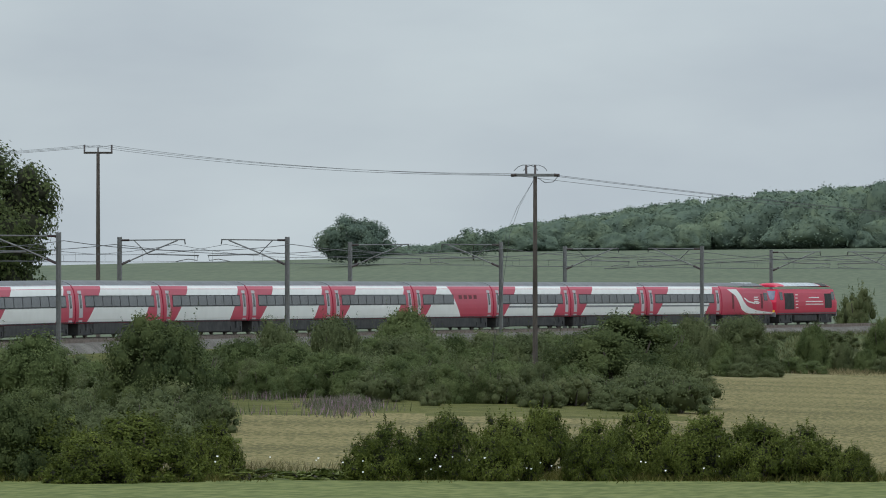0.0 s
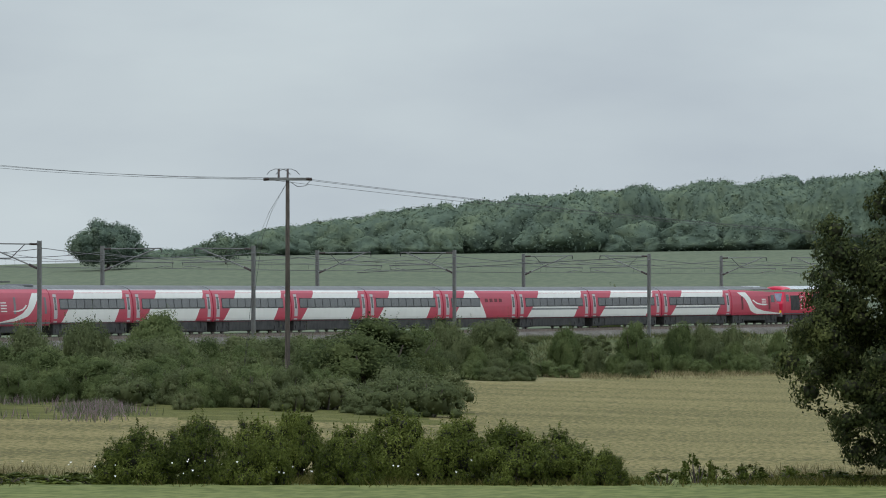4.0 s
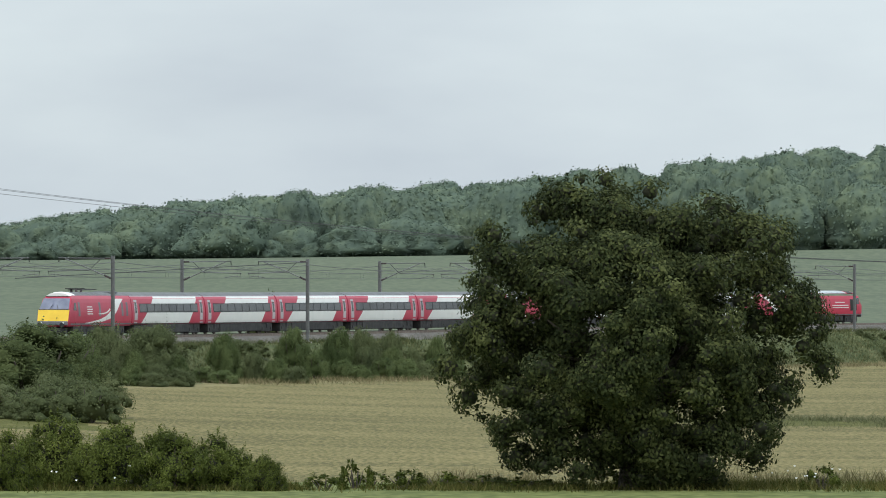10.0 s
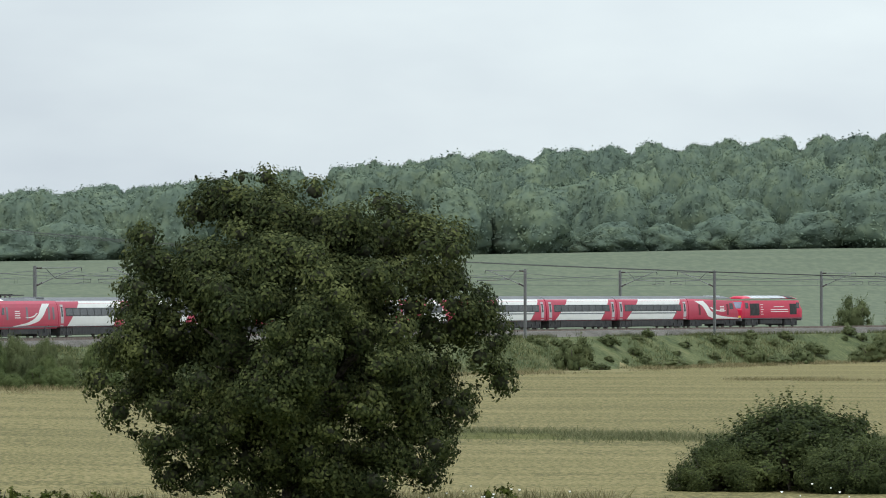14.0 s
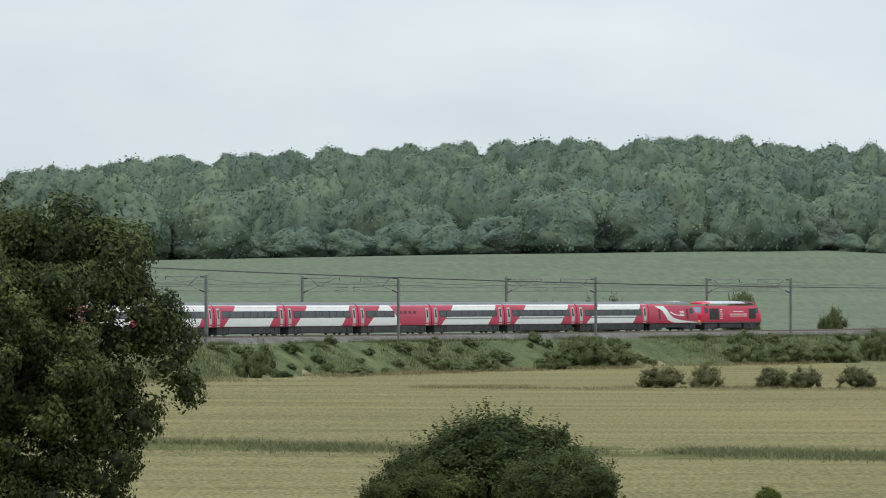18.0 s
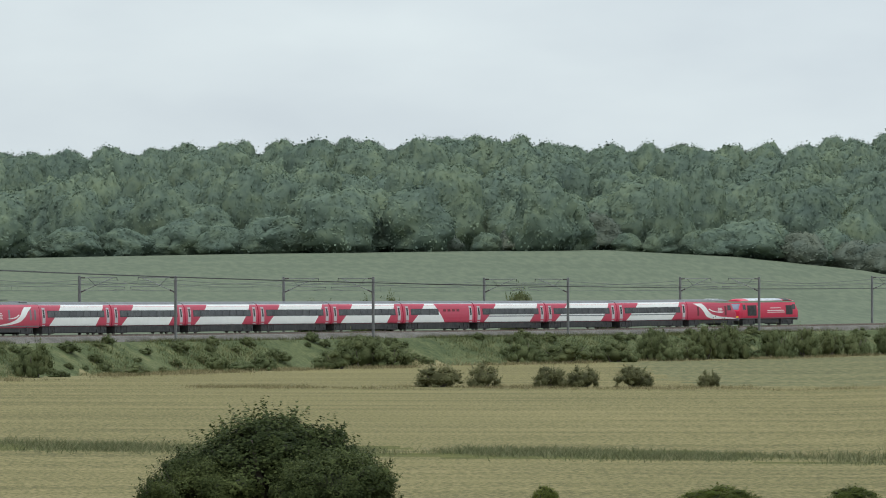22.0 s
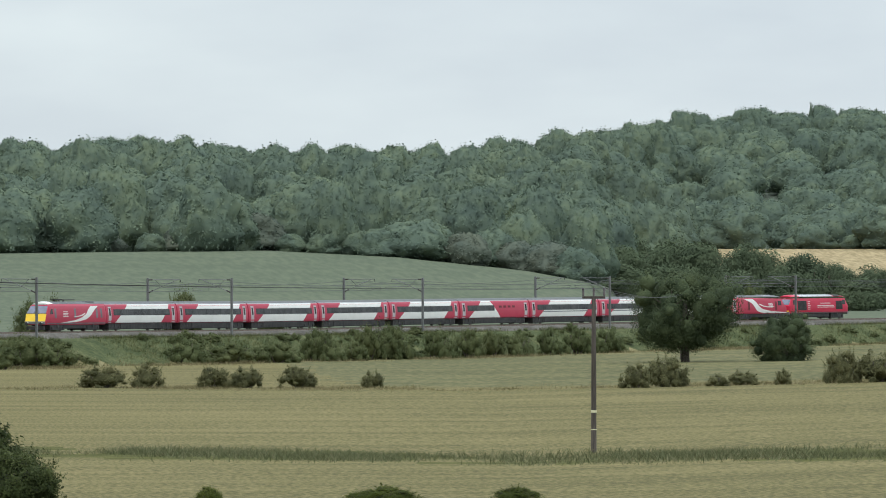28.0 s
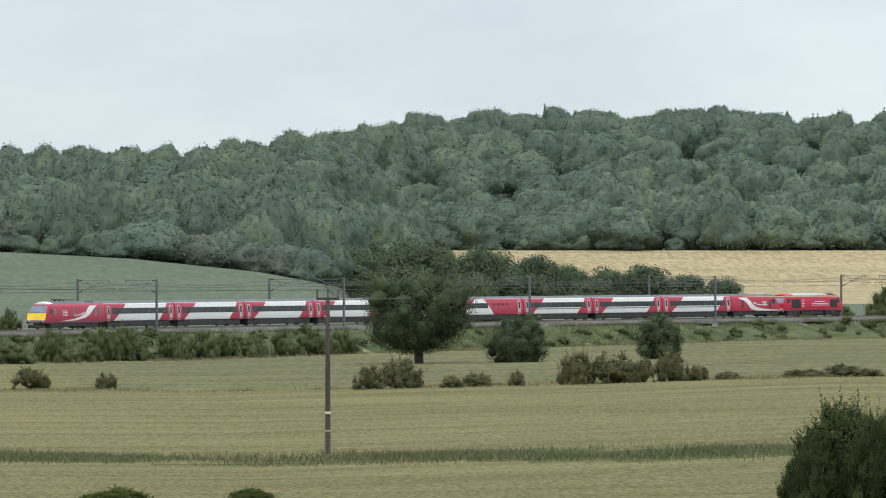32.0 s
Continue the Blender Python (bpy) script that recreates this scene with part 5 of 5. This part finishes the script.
def electric_loco():
    """The red electric locomotive, its raked yellow nose at -x."""
    half = 9.3
    root = tagged(new("electric_locomotive"), "red electric locomotive with a raked yellow nose and white swoosh", "locomotive", "vehicles of the train")
    part("body", shell([(-half, 1.2, 0.95), (-half + 0.36, 2.26, 0.97), (-half + 1.35, 3.3, 0.99), (-half + 1.7, 9, 1), (half - 0.3, 9, 1), (half, 9, 0.97)], 0.85), RED, root, "red body shell")
    part("roof", roof_shell(-half + 1.5, half, 0.12), ROOF, root, "grey roof")
    part("cab_roof", roof_cap(-half + 1.42, -half + 3.0), WHITE, root, "white cab roof")
    part("nose", nose_panel(-half + 0.01, 1.22, -half + 0.355, 2.24, 1.27, 1.29, 0.025), YELLOW, root, "yellow warning panel")
    part("windscreen", nose_panel(-half + 0.40, 2.30, -half + 1.28, 3.22, 1.22, 1.08, 0.025), SCREEN, root, "wide raked windscreen")
    part("nose_trim", nose_panel(-half + 0.355, 2.245, -half + 0.40, 2.295, 1.28, 1.27, 0.035), UNDER, root)
    for y in (-0.35, 0.35):
        part("wiper", tube([(-half + 0.36, y, 2.3), (-half + 0.66, y * 0.5, 2.7)], 0.02, 5), UNDER, root)
    part("bumper", box(-half - 0.12, -half + 0.35, -1.25, 1.25, 0.95, 1.3, 0.05), CAB_GREY, root, "grey nose skirt")
    for y in (-0.9, 0.9):
        part("headlight", tube([(-half - 0.13, y, 1.14), (-half - 0.08, y, 1.14)], 0.09, 12), WHITE, root, "round lamp cluster")
        part("buffer", tube([(-half - 0.5, y, 0.98), (-half - 0.1, y, 0.98)], [0.2, 0.1], 12), UNDER, root)
    part("snow_plough", box(-half - 0.1, -half + 0.5, -1.1, 1.1, 0.2, 0.7, 0.08), UNDER, root, "black plough and hoses")
    for sgn in (-1, 1):
        part("swoosh", ribbon(sgn, [(half - 2.3, 3.2), (half - 3.6, 2.7), (half - 4.6, 2.1), (half - 6.0, 1.55), (half - 9.0, 1.2), (half - 14.0, 1.06)], [(half - 4.6, 3.2), (half - 5.6, 2.7), (half - 6.2, 2.2), (half - 7.6, 1.75), (half - 9.6, 1.42), (half - 14.0, 1.1)]), WHITE, root, "white curved band")
        part("swoosh", ribbon(sgn, [(half - 6.4, 2.3), (half - 7.4, 1.98), (half - 8.8, 1.85), (half - 10.2, 1.9)], [(half - 6.7, 2.36), (half - 7.5, 2.1), (half - 8.8, 1.96), (half - 10.2, 1.92)], 8, 0.014), WHITE, root, "thin white arc")
        part("cab_window", side_sheet(sgn, lean(-half + 1.3, 2.2, -half + 1.75, 2.9), flat(-half + 2.2), 2.2, 2.85, 0.016), DARK_GLASS, root, "cab side window")
        for x in (-half + 3.0, -half + 9.0, half - 2.9, half - 1.5):
            part("side_door", side_sheet(sgn, flat(x - 0.28), flat(x + 0.28), 1.7, 2.9, 0.012), CAB_GREY, root, "dark door window")
        bars(root, sgn, -half + 5.3, -half + 6.9, 1.9, 2.5, 4, WHITE, "white emblem bars")
        part("skirt_line", side_sheet(sgn, flat(-half + 0.6), flat(half - 0.1), 0.98, 1.1, 0.012), CAB_GREY, root)
    for x in np.arange(-half + 3.4, half - 1.0, 1.5):
        part("roof_rib", roof_strip(x), CAB_GREY, root)
    for x in (-half + 6.6, -half + 8.0, -half + 9.4):
        part("roof_insulator", tube([(x, 0.35, 3.7), (x, 0.35, 4.05)], [0.12, 0.08], 8), CERAMIC, root)
    pan = part("pantograph", tube([(-half + 6.2, -0.5, 3.95), (-half + 10.8, -0.5, 4.0), (-half + 10.8, 0.5, 4.0), (-half + 6.2, 0.5, 3.95)], 0.05, 6), UNDER, root, "folded pantograph")
    part("pantograph_head", box(-half + 6.3, -half + 6.6, -0.8, 0.8, 4.02, 4.1), UNDER, pan)
    part("roof_box", box(half - 4.5, half - 2.2, -0.7, 0.7, 3.6, 3.84, 0.08), ROOF, root, "grey roof housing")
    part("underframe", box(-3.8, 3.8, -1.2, 1.2, 0.35, 0.99, 0.08), UNDER, root, "black equipment skirt")
    bogie(root, -5.4, 3.3)
    bogie(root, 5.4, 3.3)
    return root


def roof_cap(x0, x1):
    bm = bmesh.new()
    outline = [(-w, z) for w, z in TOP] + [(w, z) for w, z in TOP[-2::-1]]
    r = [bm.verts.new((x0, y * 0.98, z - 0.1 * (z - 3.0))) for y, z in outline]
    m = [bm.verts.new((x0 + 0.6, y * 1.006, z + 0.02)) for y, z in outline]
    s = [bm.verts.new((x1, y * 1.006, z + 0.02)) for y, z in outline]
    for a, b in ((r, m), (m, s)):
        for k in range(len(outline) - 1):
            bm.faces.new((a[k], b[k], b[k + 1], a[k + 1])).smooth = True
    bm.faces.new(r[::-1])
    bm.faces.new(s)
    bmesh.ops.recalc_face_normals(bm, faces=bm.faces)
    return bm


def driving_van():
    """The red driving van, its raked cab at +x."""
    half = 7.7
    root = tagged(new("driving_van"), "red driving van trailer with a white swoosh along its side", "van trailer", "vehicles of the train")
    part("body", shell([(-half, 9, 0.985), (-half + 0.12, 9, 1), (half - 1.6, 3.2, 1), (half - 0.5, 2.1, 0.97), (half - 0.2, 1.9, 0.95), (half, 1.35, 0.93)]), RED, root, "red body shell")
    part("roof", roof_shell(-half, half - 1.6, 0, 0.12), ROOF, root, "grey roof")
    for x in np.arange(-half + 1.6, half - 2.5, 2.1):
        part("roof_rib", roof_strip(x), ROOF, root)
    part("roof_pod", box(1.4, 3.6, -0.6, 0.6, 3.6, 3.8, 0.06), ROOF_PALE, root, "pale roof pod")
    part("windscreen", nose_panel(half - 0.55, 2.16, half - 1.5, 3.1, 1.14, 1.06, 0.02), DARK_GLASS, root)
    part("nose", nose_panel(half - 0.02, 1.3, half - 0.45, 2.06, 1.2, 1.22, 0.02), YELLOW, root, "yellow nose panel")
    for sgn in (-1, 1):
        part("swoosh", ribbon(sgn, [(-half + 4.6, 3.2), (-half + 5.8, 2.6), (-half + 6.4, 2.1), (-half + 7.6, 1.65), (-half + 10.0, 1.36), (-half + 15.5, 1.12)], [(-half + 1.9, 3.2), (-half + 4.1, 2.6), (-half + 5.0, 2.0), (-half + 5.7, 1.4), (-half + 7.5, 1.06), (-half + 15.0, 1.04)]), WHITE, root, "white curved band")
        part("swoosh", ribbon(sgn, [(-half + 6.4, 2.4), (-half + 7.6, 2.05), (-half + 9.4, 1.92), (-half + 11.2, 2.0)], [(-half + 6.7, 2.48), (-half + 7.7, 2.18), (-half + 9.4, 2.04), (-half + 11.2, 2.04)], 8, 0.014), WHITE, root, "thin white arc")
        part("cab_window", side_sheet(sgn, flat(half - 3.0), flat(half - 1.9), 2.2, 2.9, 0.014), DARK_GLASS, root, "cab side window")
        bars(root, sgn, half - 6.0, half - 4.6, 1.95, 2.5, 4, WHITE, "white emblem bars")
        for x in (-half + 3.2, half - 3.6):
            part("side_door", side_sheet(sgn, flat(x - 0.3), flat(x + 0.3), 1.5, 2.8, 0.011), BELLOWS, root, "dark red luggage door")
    bellows(root, -half - 0.02)
    part("underframe", box(-4.2, 4.2, -1.15, 1.15, 0.42, 0.99, 0.08), UNDER, root, "black equipment skirt")
    bogie(root, -5.2)
    bogie(root, 5.2)
    return root


def diesel_loco():
    """The bright red diesel locomotive at the head."""
    half = 9.25
    root = tagged(new("diesel_locomotive"), "bright red diesel locomotive with a pale grey roof and dark grilles", "locomotive", "vehicles of the train")
    part("body", shell([(-half, 2.05, 0.93), (-half + 0.12, 2.2, 0.96), (-half + 0.9, 3.2, 1), (half - 0.9, 3.2, 1), (half - 0.12, 2.2, 0.96), (half, 2.05, 0.93)], 0.95), LOCO_RED, root, "bright red body shell")
    part("roof", roof_shell(-half + 0.85, half - 0.85, 0.2, 0.2), LOCO_RED, root, "red cab roofs")
    part("roof_deck", roof_cap(-half + 3.2, half - 4.4), ROOF_PALE, root, "pale grey roof panels")
    part("exhaust_deck", roof_cap(half - 4.4, half - 2.0), UNDER, root, "sooty black roof grille")
    for x in np.arange(-half + 4.6, half - 4.4, 1.7):
        part("roof_rib", roof_strip2(x), CAB_GREY, root)
    for end in (-1, 1):
        part("yellow_end", nose_panel(end * (half - 0.0), 1.15, end * (half - 0.08), 2.02, 1.16, 1.18, 0.02), YELLOW, root, "yellow warning panel")
        part("windscreen", nose_panel(end * (half - 0.15), 2.26, end * (half - 0.78), 3.05, 1.08, 1.0, 0.02), SCREEN, root, "cab windscreen")
        for y in (-0.88, 0.88):
            part("buffer", tube([(end * (half + 0.55), y, 1.05), (end * (half + 0.05), y, 1.05)], [0.23, 0.12], 14), CAB_GREY, root, "grey oval buffer")
        part("buffer_beam", box(end * half - 0.12, end * half + 0.12, -1.25, 1.25, 0.75, 1.15, 0.03), CAB_GREY, root)
    for sgn in (-1, 1):
        for x0, x1, z0, z1 in ((-half + 2.4, -half + 5.2, 1.4, 2.85), (half - 4.0, half - 1.9, 1.5, 2.8)):
            g = part("grille", side_sheet(sgn, flat(x0), flat(x1), z0, z1, 0.012), UNDER, root, "dark louvred grille")
            for z in np.arange(z0 + 0.1, z1, 0.16):
                part("louvre", side_sheet(sgn, flat(x0), flat(x1), z, z + 0.05, 0.03, 1), BAND, g)
        part("cab_window", side_sheet(sgn, flat(-half + 1.0), flat(-half + 1.9), 2.25, 2.95, 0.014), DARK_GLASS, root, "cab side window")
        part("cab_window", side_sheet(sgn, flat(half - 1.9), flat(half - 1.0), 2.25, 2.95, 0.014), DARK_GLASS, root, "cab side window")
        bars(root, sgn, -half + 5.6, -half + 6.4, 1.55, 2.7, 5, WHITE, "white emblem bars")
        bars(root, sgn, -half + 8.6, -half + 14.0, 1.85, 2.1, 2, WHITE, "white lettering bars")
        bars(root, sgn, -half + 9.6, -half + 12.8, 2.45, 2.45, 1, WHITE, "white lettering bars")
        part("sole_line", side_sheet(sgn, flat(-half + 0.3), flat(half - 0.3), 1.0, 1.1, 0.014), ROOF, root, "pale line along the sole")
    part("fuel_tank", box(-3.4, 3.4, -1.2, 1.2, 0.3, 0.95, 0.12), UNDER, root, "black fuel tank")
    bogie(root, -6.0, 2.9)
    bogie(root, 6.0, 2.9)
    return root


def roof_strip2(x):
    bm = roof_strip(x)
    bmesh.ops.translate(bm, verts=bm.verts, vec=(0, 0, 0.03))
    return bm


SCREEN = material("windscreen_glass", [(0.10, 0.11, 0.16), (0.16, 0.17, 0.24)], rough=0.06, scale=1, gloss=0.9)
PITCH = 22.12
coaches = [coach("plain"), coach("stripe"), coach("buffet")]
used = set()
TRAIN = [(diesel_loco(), 9.4, 12.0), (driving_van(), 27.25, 10.6)]
place = 34.96 + PITCH / 2
for kind in (1, 1, 1, 2, 0, 0, 0, 0, 0):
    one = coaches[kind] if kind not in used else copy_thing(coaches[kind], Matrix())
    used.add(kind)
    TRAIN.append((one, place, 16.0))
    place += PITCH
TRAIN.append((electric_loco(), place - PITCH / 2 + 9.2, 10.8))
for vehicle, behind, wheelbase in TRAIN:
    vehicle.scale = (1, 1, 0.94)


# ---- small things ----
def round_sign():
    s = arc_where(1, 4.369, 7.0)
    x, y, h = on_line(s, 7.0)
    root = tagged(new("trackside_sign"), "round white sign on a short post beside the track", "sign")
    root.matrix_basis = pose(x, y, rail_z(s) - 0.6, 0, 0, h - 75)
    part("post", tube([(0, 0, -0.5), (0, 0, 1.2)], 0.05), STEEL, root)
    part("disc", tube([(0, -0.02, 1.75), (0, 0.03, 1.75)], 0.34, 20), WHITE, root, "white enamelled disc")
    part("mark", box(-0.15, 0.15, -0.034, -0.022, 1.65, 1.85), UNDER, root, "dark unreadable figures")


round_sign()


def blades(rng, places, height, spread, per, name, mat, label, lean=0.55):
    """Tufts of grass: thin triangles."""
    n = len(places) * per
    base = np.repeat(places, per, axis=0) + np.concatenate([rng.normal(scale=spread, size=(n, 2)), np.zeros((n, 1))], 1)
    h = height * rng.uniform(0.5, 1.25, (n, 1))
    tip = base + np.concatenate([rng.normal(scale=lean, size=(n, 2)) * h, h], 1)
    a = rng.uniform(0, 6.28, n)
    w = np.stack([np.cos(a), np.sin(a), np.zeros(n)], 1) * (0.012 + 0.035 * h)
    v = np.stack([base - w, base + w, tip], 1).reshape(-1, 3)
    tagged(new(name, mesh_from(name, v, np.arange(n * 3).reshape(-1, 3), [mat])), label, "grass", kind="stuff")


def scatter(rng, n, draw):
    xy = []
    while len(xy) < n:
        p = draw()
        if noise.noise((p[0] * 0.12, p[1] * 0.05, 3.0)) + rng.uniform(-0.25, 0.25) > -0.02:
            xy.append(p)
    xy = np.array(xy)
    z = ground(xy[:, 0], xy[:, 1])
    return np.concatenate([xy, z[:, None] - 0.03], 1)


rng = np.random.default_rng(3)
blades(rng, scatter(rng, 5200, lambda: spot(0, rng.uniform(-8.6, 4.0), rng.normal(353, 3.5))), 0.34, 0.45, 8, "hedge_bottom_grass", BLADE, "tall green grass along the hedge bottom")
blades(rng, scatter(rng, 700, lambda: spot(0, rng.uniform(-8.6, 2.0), rng.uniform(360, 368))), 0.55, 0.35, 6, "seeding_grass", BLADE_DRY, "pale seeding grass behind the hedge")
def balk():
    b = rng.uniform(0.2, 13.0)
    return spot(0, b, 535 - 5.5 * min(b, 12) + rng.normal(0, 7))
blades(rng, scatter(rng, 5200, balk), 0.38, 1.1, 7, "balk_grass", BLADE_BALK, "rough green grass on a strip between crops", 0.8)
def on_bank():
    x, y, _ = on_line(rng.uniform(150, 1080), rng.uniform(-13, -4.3))
    return x, y
blades(rng, scatter(rng, 17000, on_bank), 0.42, 0.4, 7, "bank_grass", BLADE_BANK, "long green grass on the railway bank")
def at_foot():
    x, y, _ = on_line(rng.uniform(240, 1080), -15.5 + rng.normal(0, 3))
    return x, y
blades(rng, scatter(rng, 7500, at_foot), 0.42, 0.6, 7, "foot_grass", BLADE_DRY, "pale dry grass at the foot of the bank")
def scrub_line():
    return spot(1, rng.uniform(3, 13), 752 + rng.normal(0, 7))
blades(rng, scatter(rng, 2600, scrub_line), 0.3, 0.5, 6, "margin_grass", BLADE_DRY, "pale dry grass between the bushes in the crop")
WILLOWHERB = material("willowherb", [(0.07, 0.09, 0.035), (0.11, 0.115, 0.06), (0.27, 0.17, 0.22)], rough=0.8, scale=1.0, island=0.4)
def flower_spot():
    b, d = (-6.80, 472) if rng.random() < 0.5 else (-6.24, 462)
    return spot(0, b + rng.normal(0, 0.11), d + rng.normal(0, 7))
blades(rng, scatter(rng, 420, flower_spot), 0.55, 0.6, 7, "willowherb", WILLOWHERB, "mauve willowherb in flower on the bank", 0.25)
FLOWER_WHITE = material("umbel_white", [(0.55, 0.56, 0.5), (0.75, 0.76, 0.72)], rough=0.8, scale=2)
def umbels():
    """Flat white flower heads on thin stalks."""
    v, f = [], []
    for i in range(80):
        b = rng.choice([-7.9, -7.5, -6.2, -5.2, -4.6, -3.6, 1.1, 3.4]) + rng.normal(0, 0.25)
        x, y = spot(0, b, rng.normal(349, 1.2))
        z = ground_at(x, y) + rng.uniform(0.35, 1.1)
        r = rng.uniform(0.03, 0.06)
        k = len(v)
        v += [(x + r * math.cos(t), y + r * math.sin(t), z + 0.03 * math.cos(2 * t) + 0.3 * r * math.sin(t)) for t in np.arange(6) * 1.047]
        f.append([k, k + 1, k + 2, k + 3])
        f.append([k + 3, k + 4, k + 5, k])
    tagged(new("white_umbels", mesh_from("white_umbels", v, f, [FLOWER_WHITE])), "white umbel flowers in the hedge bottom", "flowers", kind="stuff")
umbels()


# ---- a bird that flies across ----
FEATHER = material("grey_feather", [(0.16, 0.165, 0.17), (0.30, 0.31, 0.32)], rough=0.8, scale=9)
FEATHER_DARK = material("dark_feather", [(0.03, 0.03, 0.035), (0.07, 0.07, 0.075)], rough=0.8, scale=9)
FEATHER_WHITE = material("white_feather", [(0.62, 0.62, 0.6), (0.78, 0.78, 0.76)], rough=0.8, scale=9)


def build_bird():
    root = tagged(new("gull"), "grey gull with a white head flying low over the field", "bird")
    part("body", tube([(-0.2, 0, 0), (-0.12, 0, 0.0), (0.02, 0, -0.01), (0.13, 0, 0.01), (0.18, 0, 0.02)], [0.02, 0.055, 0.07, 0.05, 0.03], 10), FEATHER, root)
    part("head", tube([(0.16, 0, 0.025), (0.21, 0, 0.035), (0.25, 0, 0.03), (0.31, 0, 0.015)], [0.035, 0.045, 0.035, 0.008], 10), FEATHER_WHITE, root, "white head with a short bill")
    part("tail", box(-0.33, -0.17, -0.05, 0.05, -0.008, 0.008, 0.004), FEATHER_WHITE, root, "white tail")
    wings = []
    for sgn in (1, -1):
        bm = bmesh.new()
        outline = [(0.09, 0.03), (0.11, 0.2), (0.03, 0.42), (-0.06, 0.56), (-0.09, 0.4), (-0.08, 0.2), (-0.08, 0.03)]
        top = [bm.verts.new((x, y * sgn, 0.012 if 0.05 < y < 0.5 else 0.002)) for x, y in outline]
        low = [bm.verts.new((x, y * sgn, -0.006)) for x, y in outline]
        bm.faces.new(top)
        bm.faces.new(low[::-1])
        for i in range(len(outline)):
            j = (i + 1) % len(outline)
            bm.faces.new((top[i], top[j], low[j], low[i]))
        bmesh.ops.recalc_face_normals(bm, faces=bm.faces)
        wings.append(part("wing", bm, FEATHER_DARK if sgn < 0 else FEATHER, root, "long wing, one of the pair grey, the other dark"))
    return root, wings


bird, bird_wings = build_bird()


# ---- what moves ----
FRONT = [(0, 311.1), (3, 370.6), (6, 430.1), (9, 490.1), (12, 550.1), (15, 614.9), (18, 677.5), (21, 738.5), (24, 799.5), (27, 860.9), (30, 922.7), (33, 984.6)]
RUN = spline(FRONT)


def motions():
    for vehicle, behind, wheelbase in TRAIN:
        rows = []
        for t in np.arange(0, 32.01, 1.0):
            s = float(np.interp(t, RUN[:, 0], RUN[:, 1])) - behind
            ax, ay, _ = on_line(s - wheelbase / 2, 1.7)
            bx, by, _ = on_line(s + wheelbase / 2, 1.7)
            za, zb = rail_z(s - wheelbase / 2), rail_z(s + wheelbase / 2)
            rows.append((float(t), pose((ax + bx) / 2, (ay + by) / 2, (za + zb) / 2, 0, -math.degrees(math.atan2(zb - za, wheelbase)), math.degrees(math.atan2(by - ay, bx - ax)))))
        walk(vehicle, rows)
    walk(bird, [(t, pose(8.5 - 14.8 * (t - 15.0), 190, 7.05, 0, 0, 172)) for t in (0.0, 8.0, 16.0, 24.0, 32.0)])
    beat = [0.0] + [13.5 + 0.1 * i for i in range(31)] + [32.0]
    for sgn, wing in zip((1, -1), bird_wings):
        walk(wing, [(t, pose(0, 0, 0.02, sgn * (8 + 34 * math.sin(2 * math.pi * 2.2 * (t - 14.8) + 2.2)), 0, 0)) for t in beat])


motions()
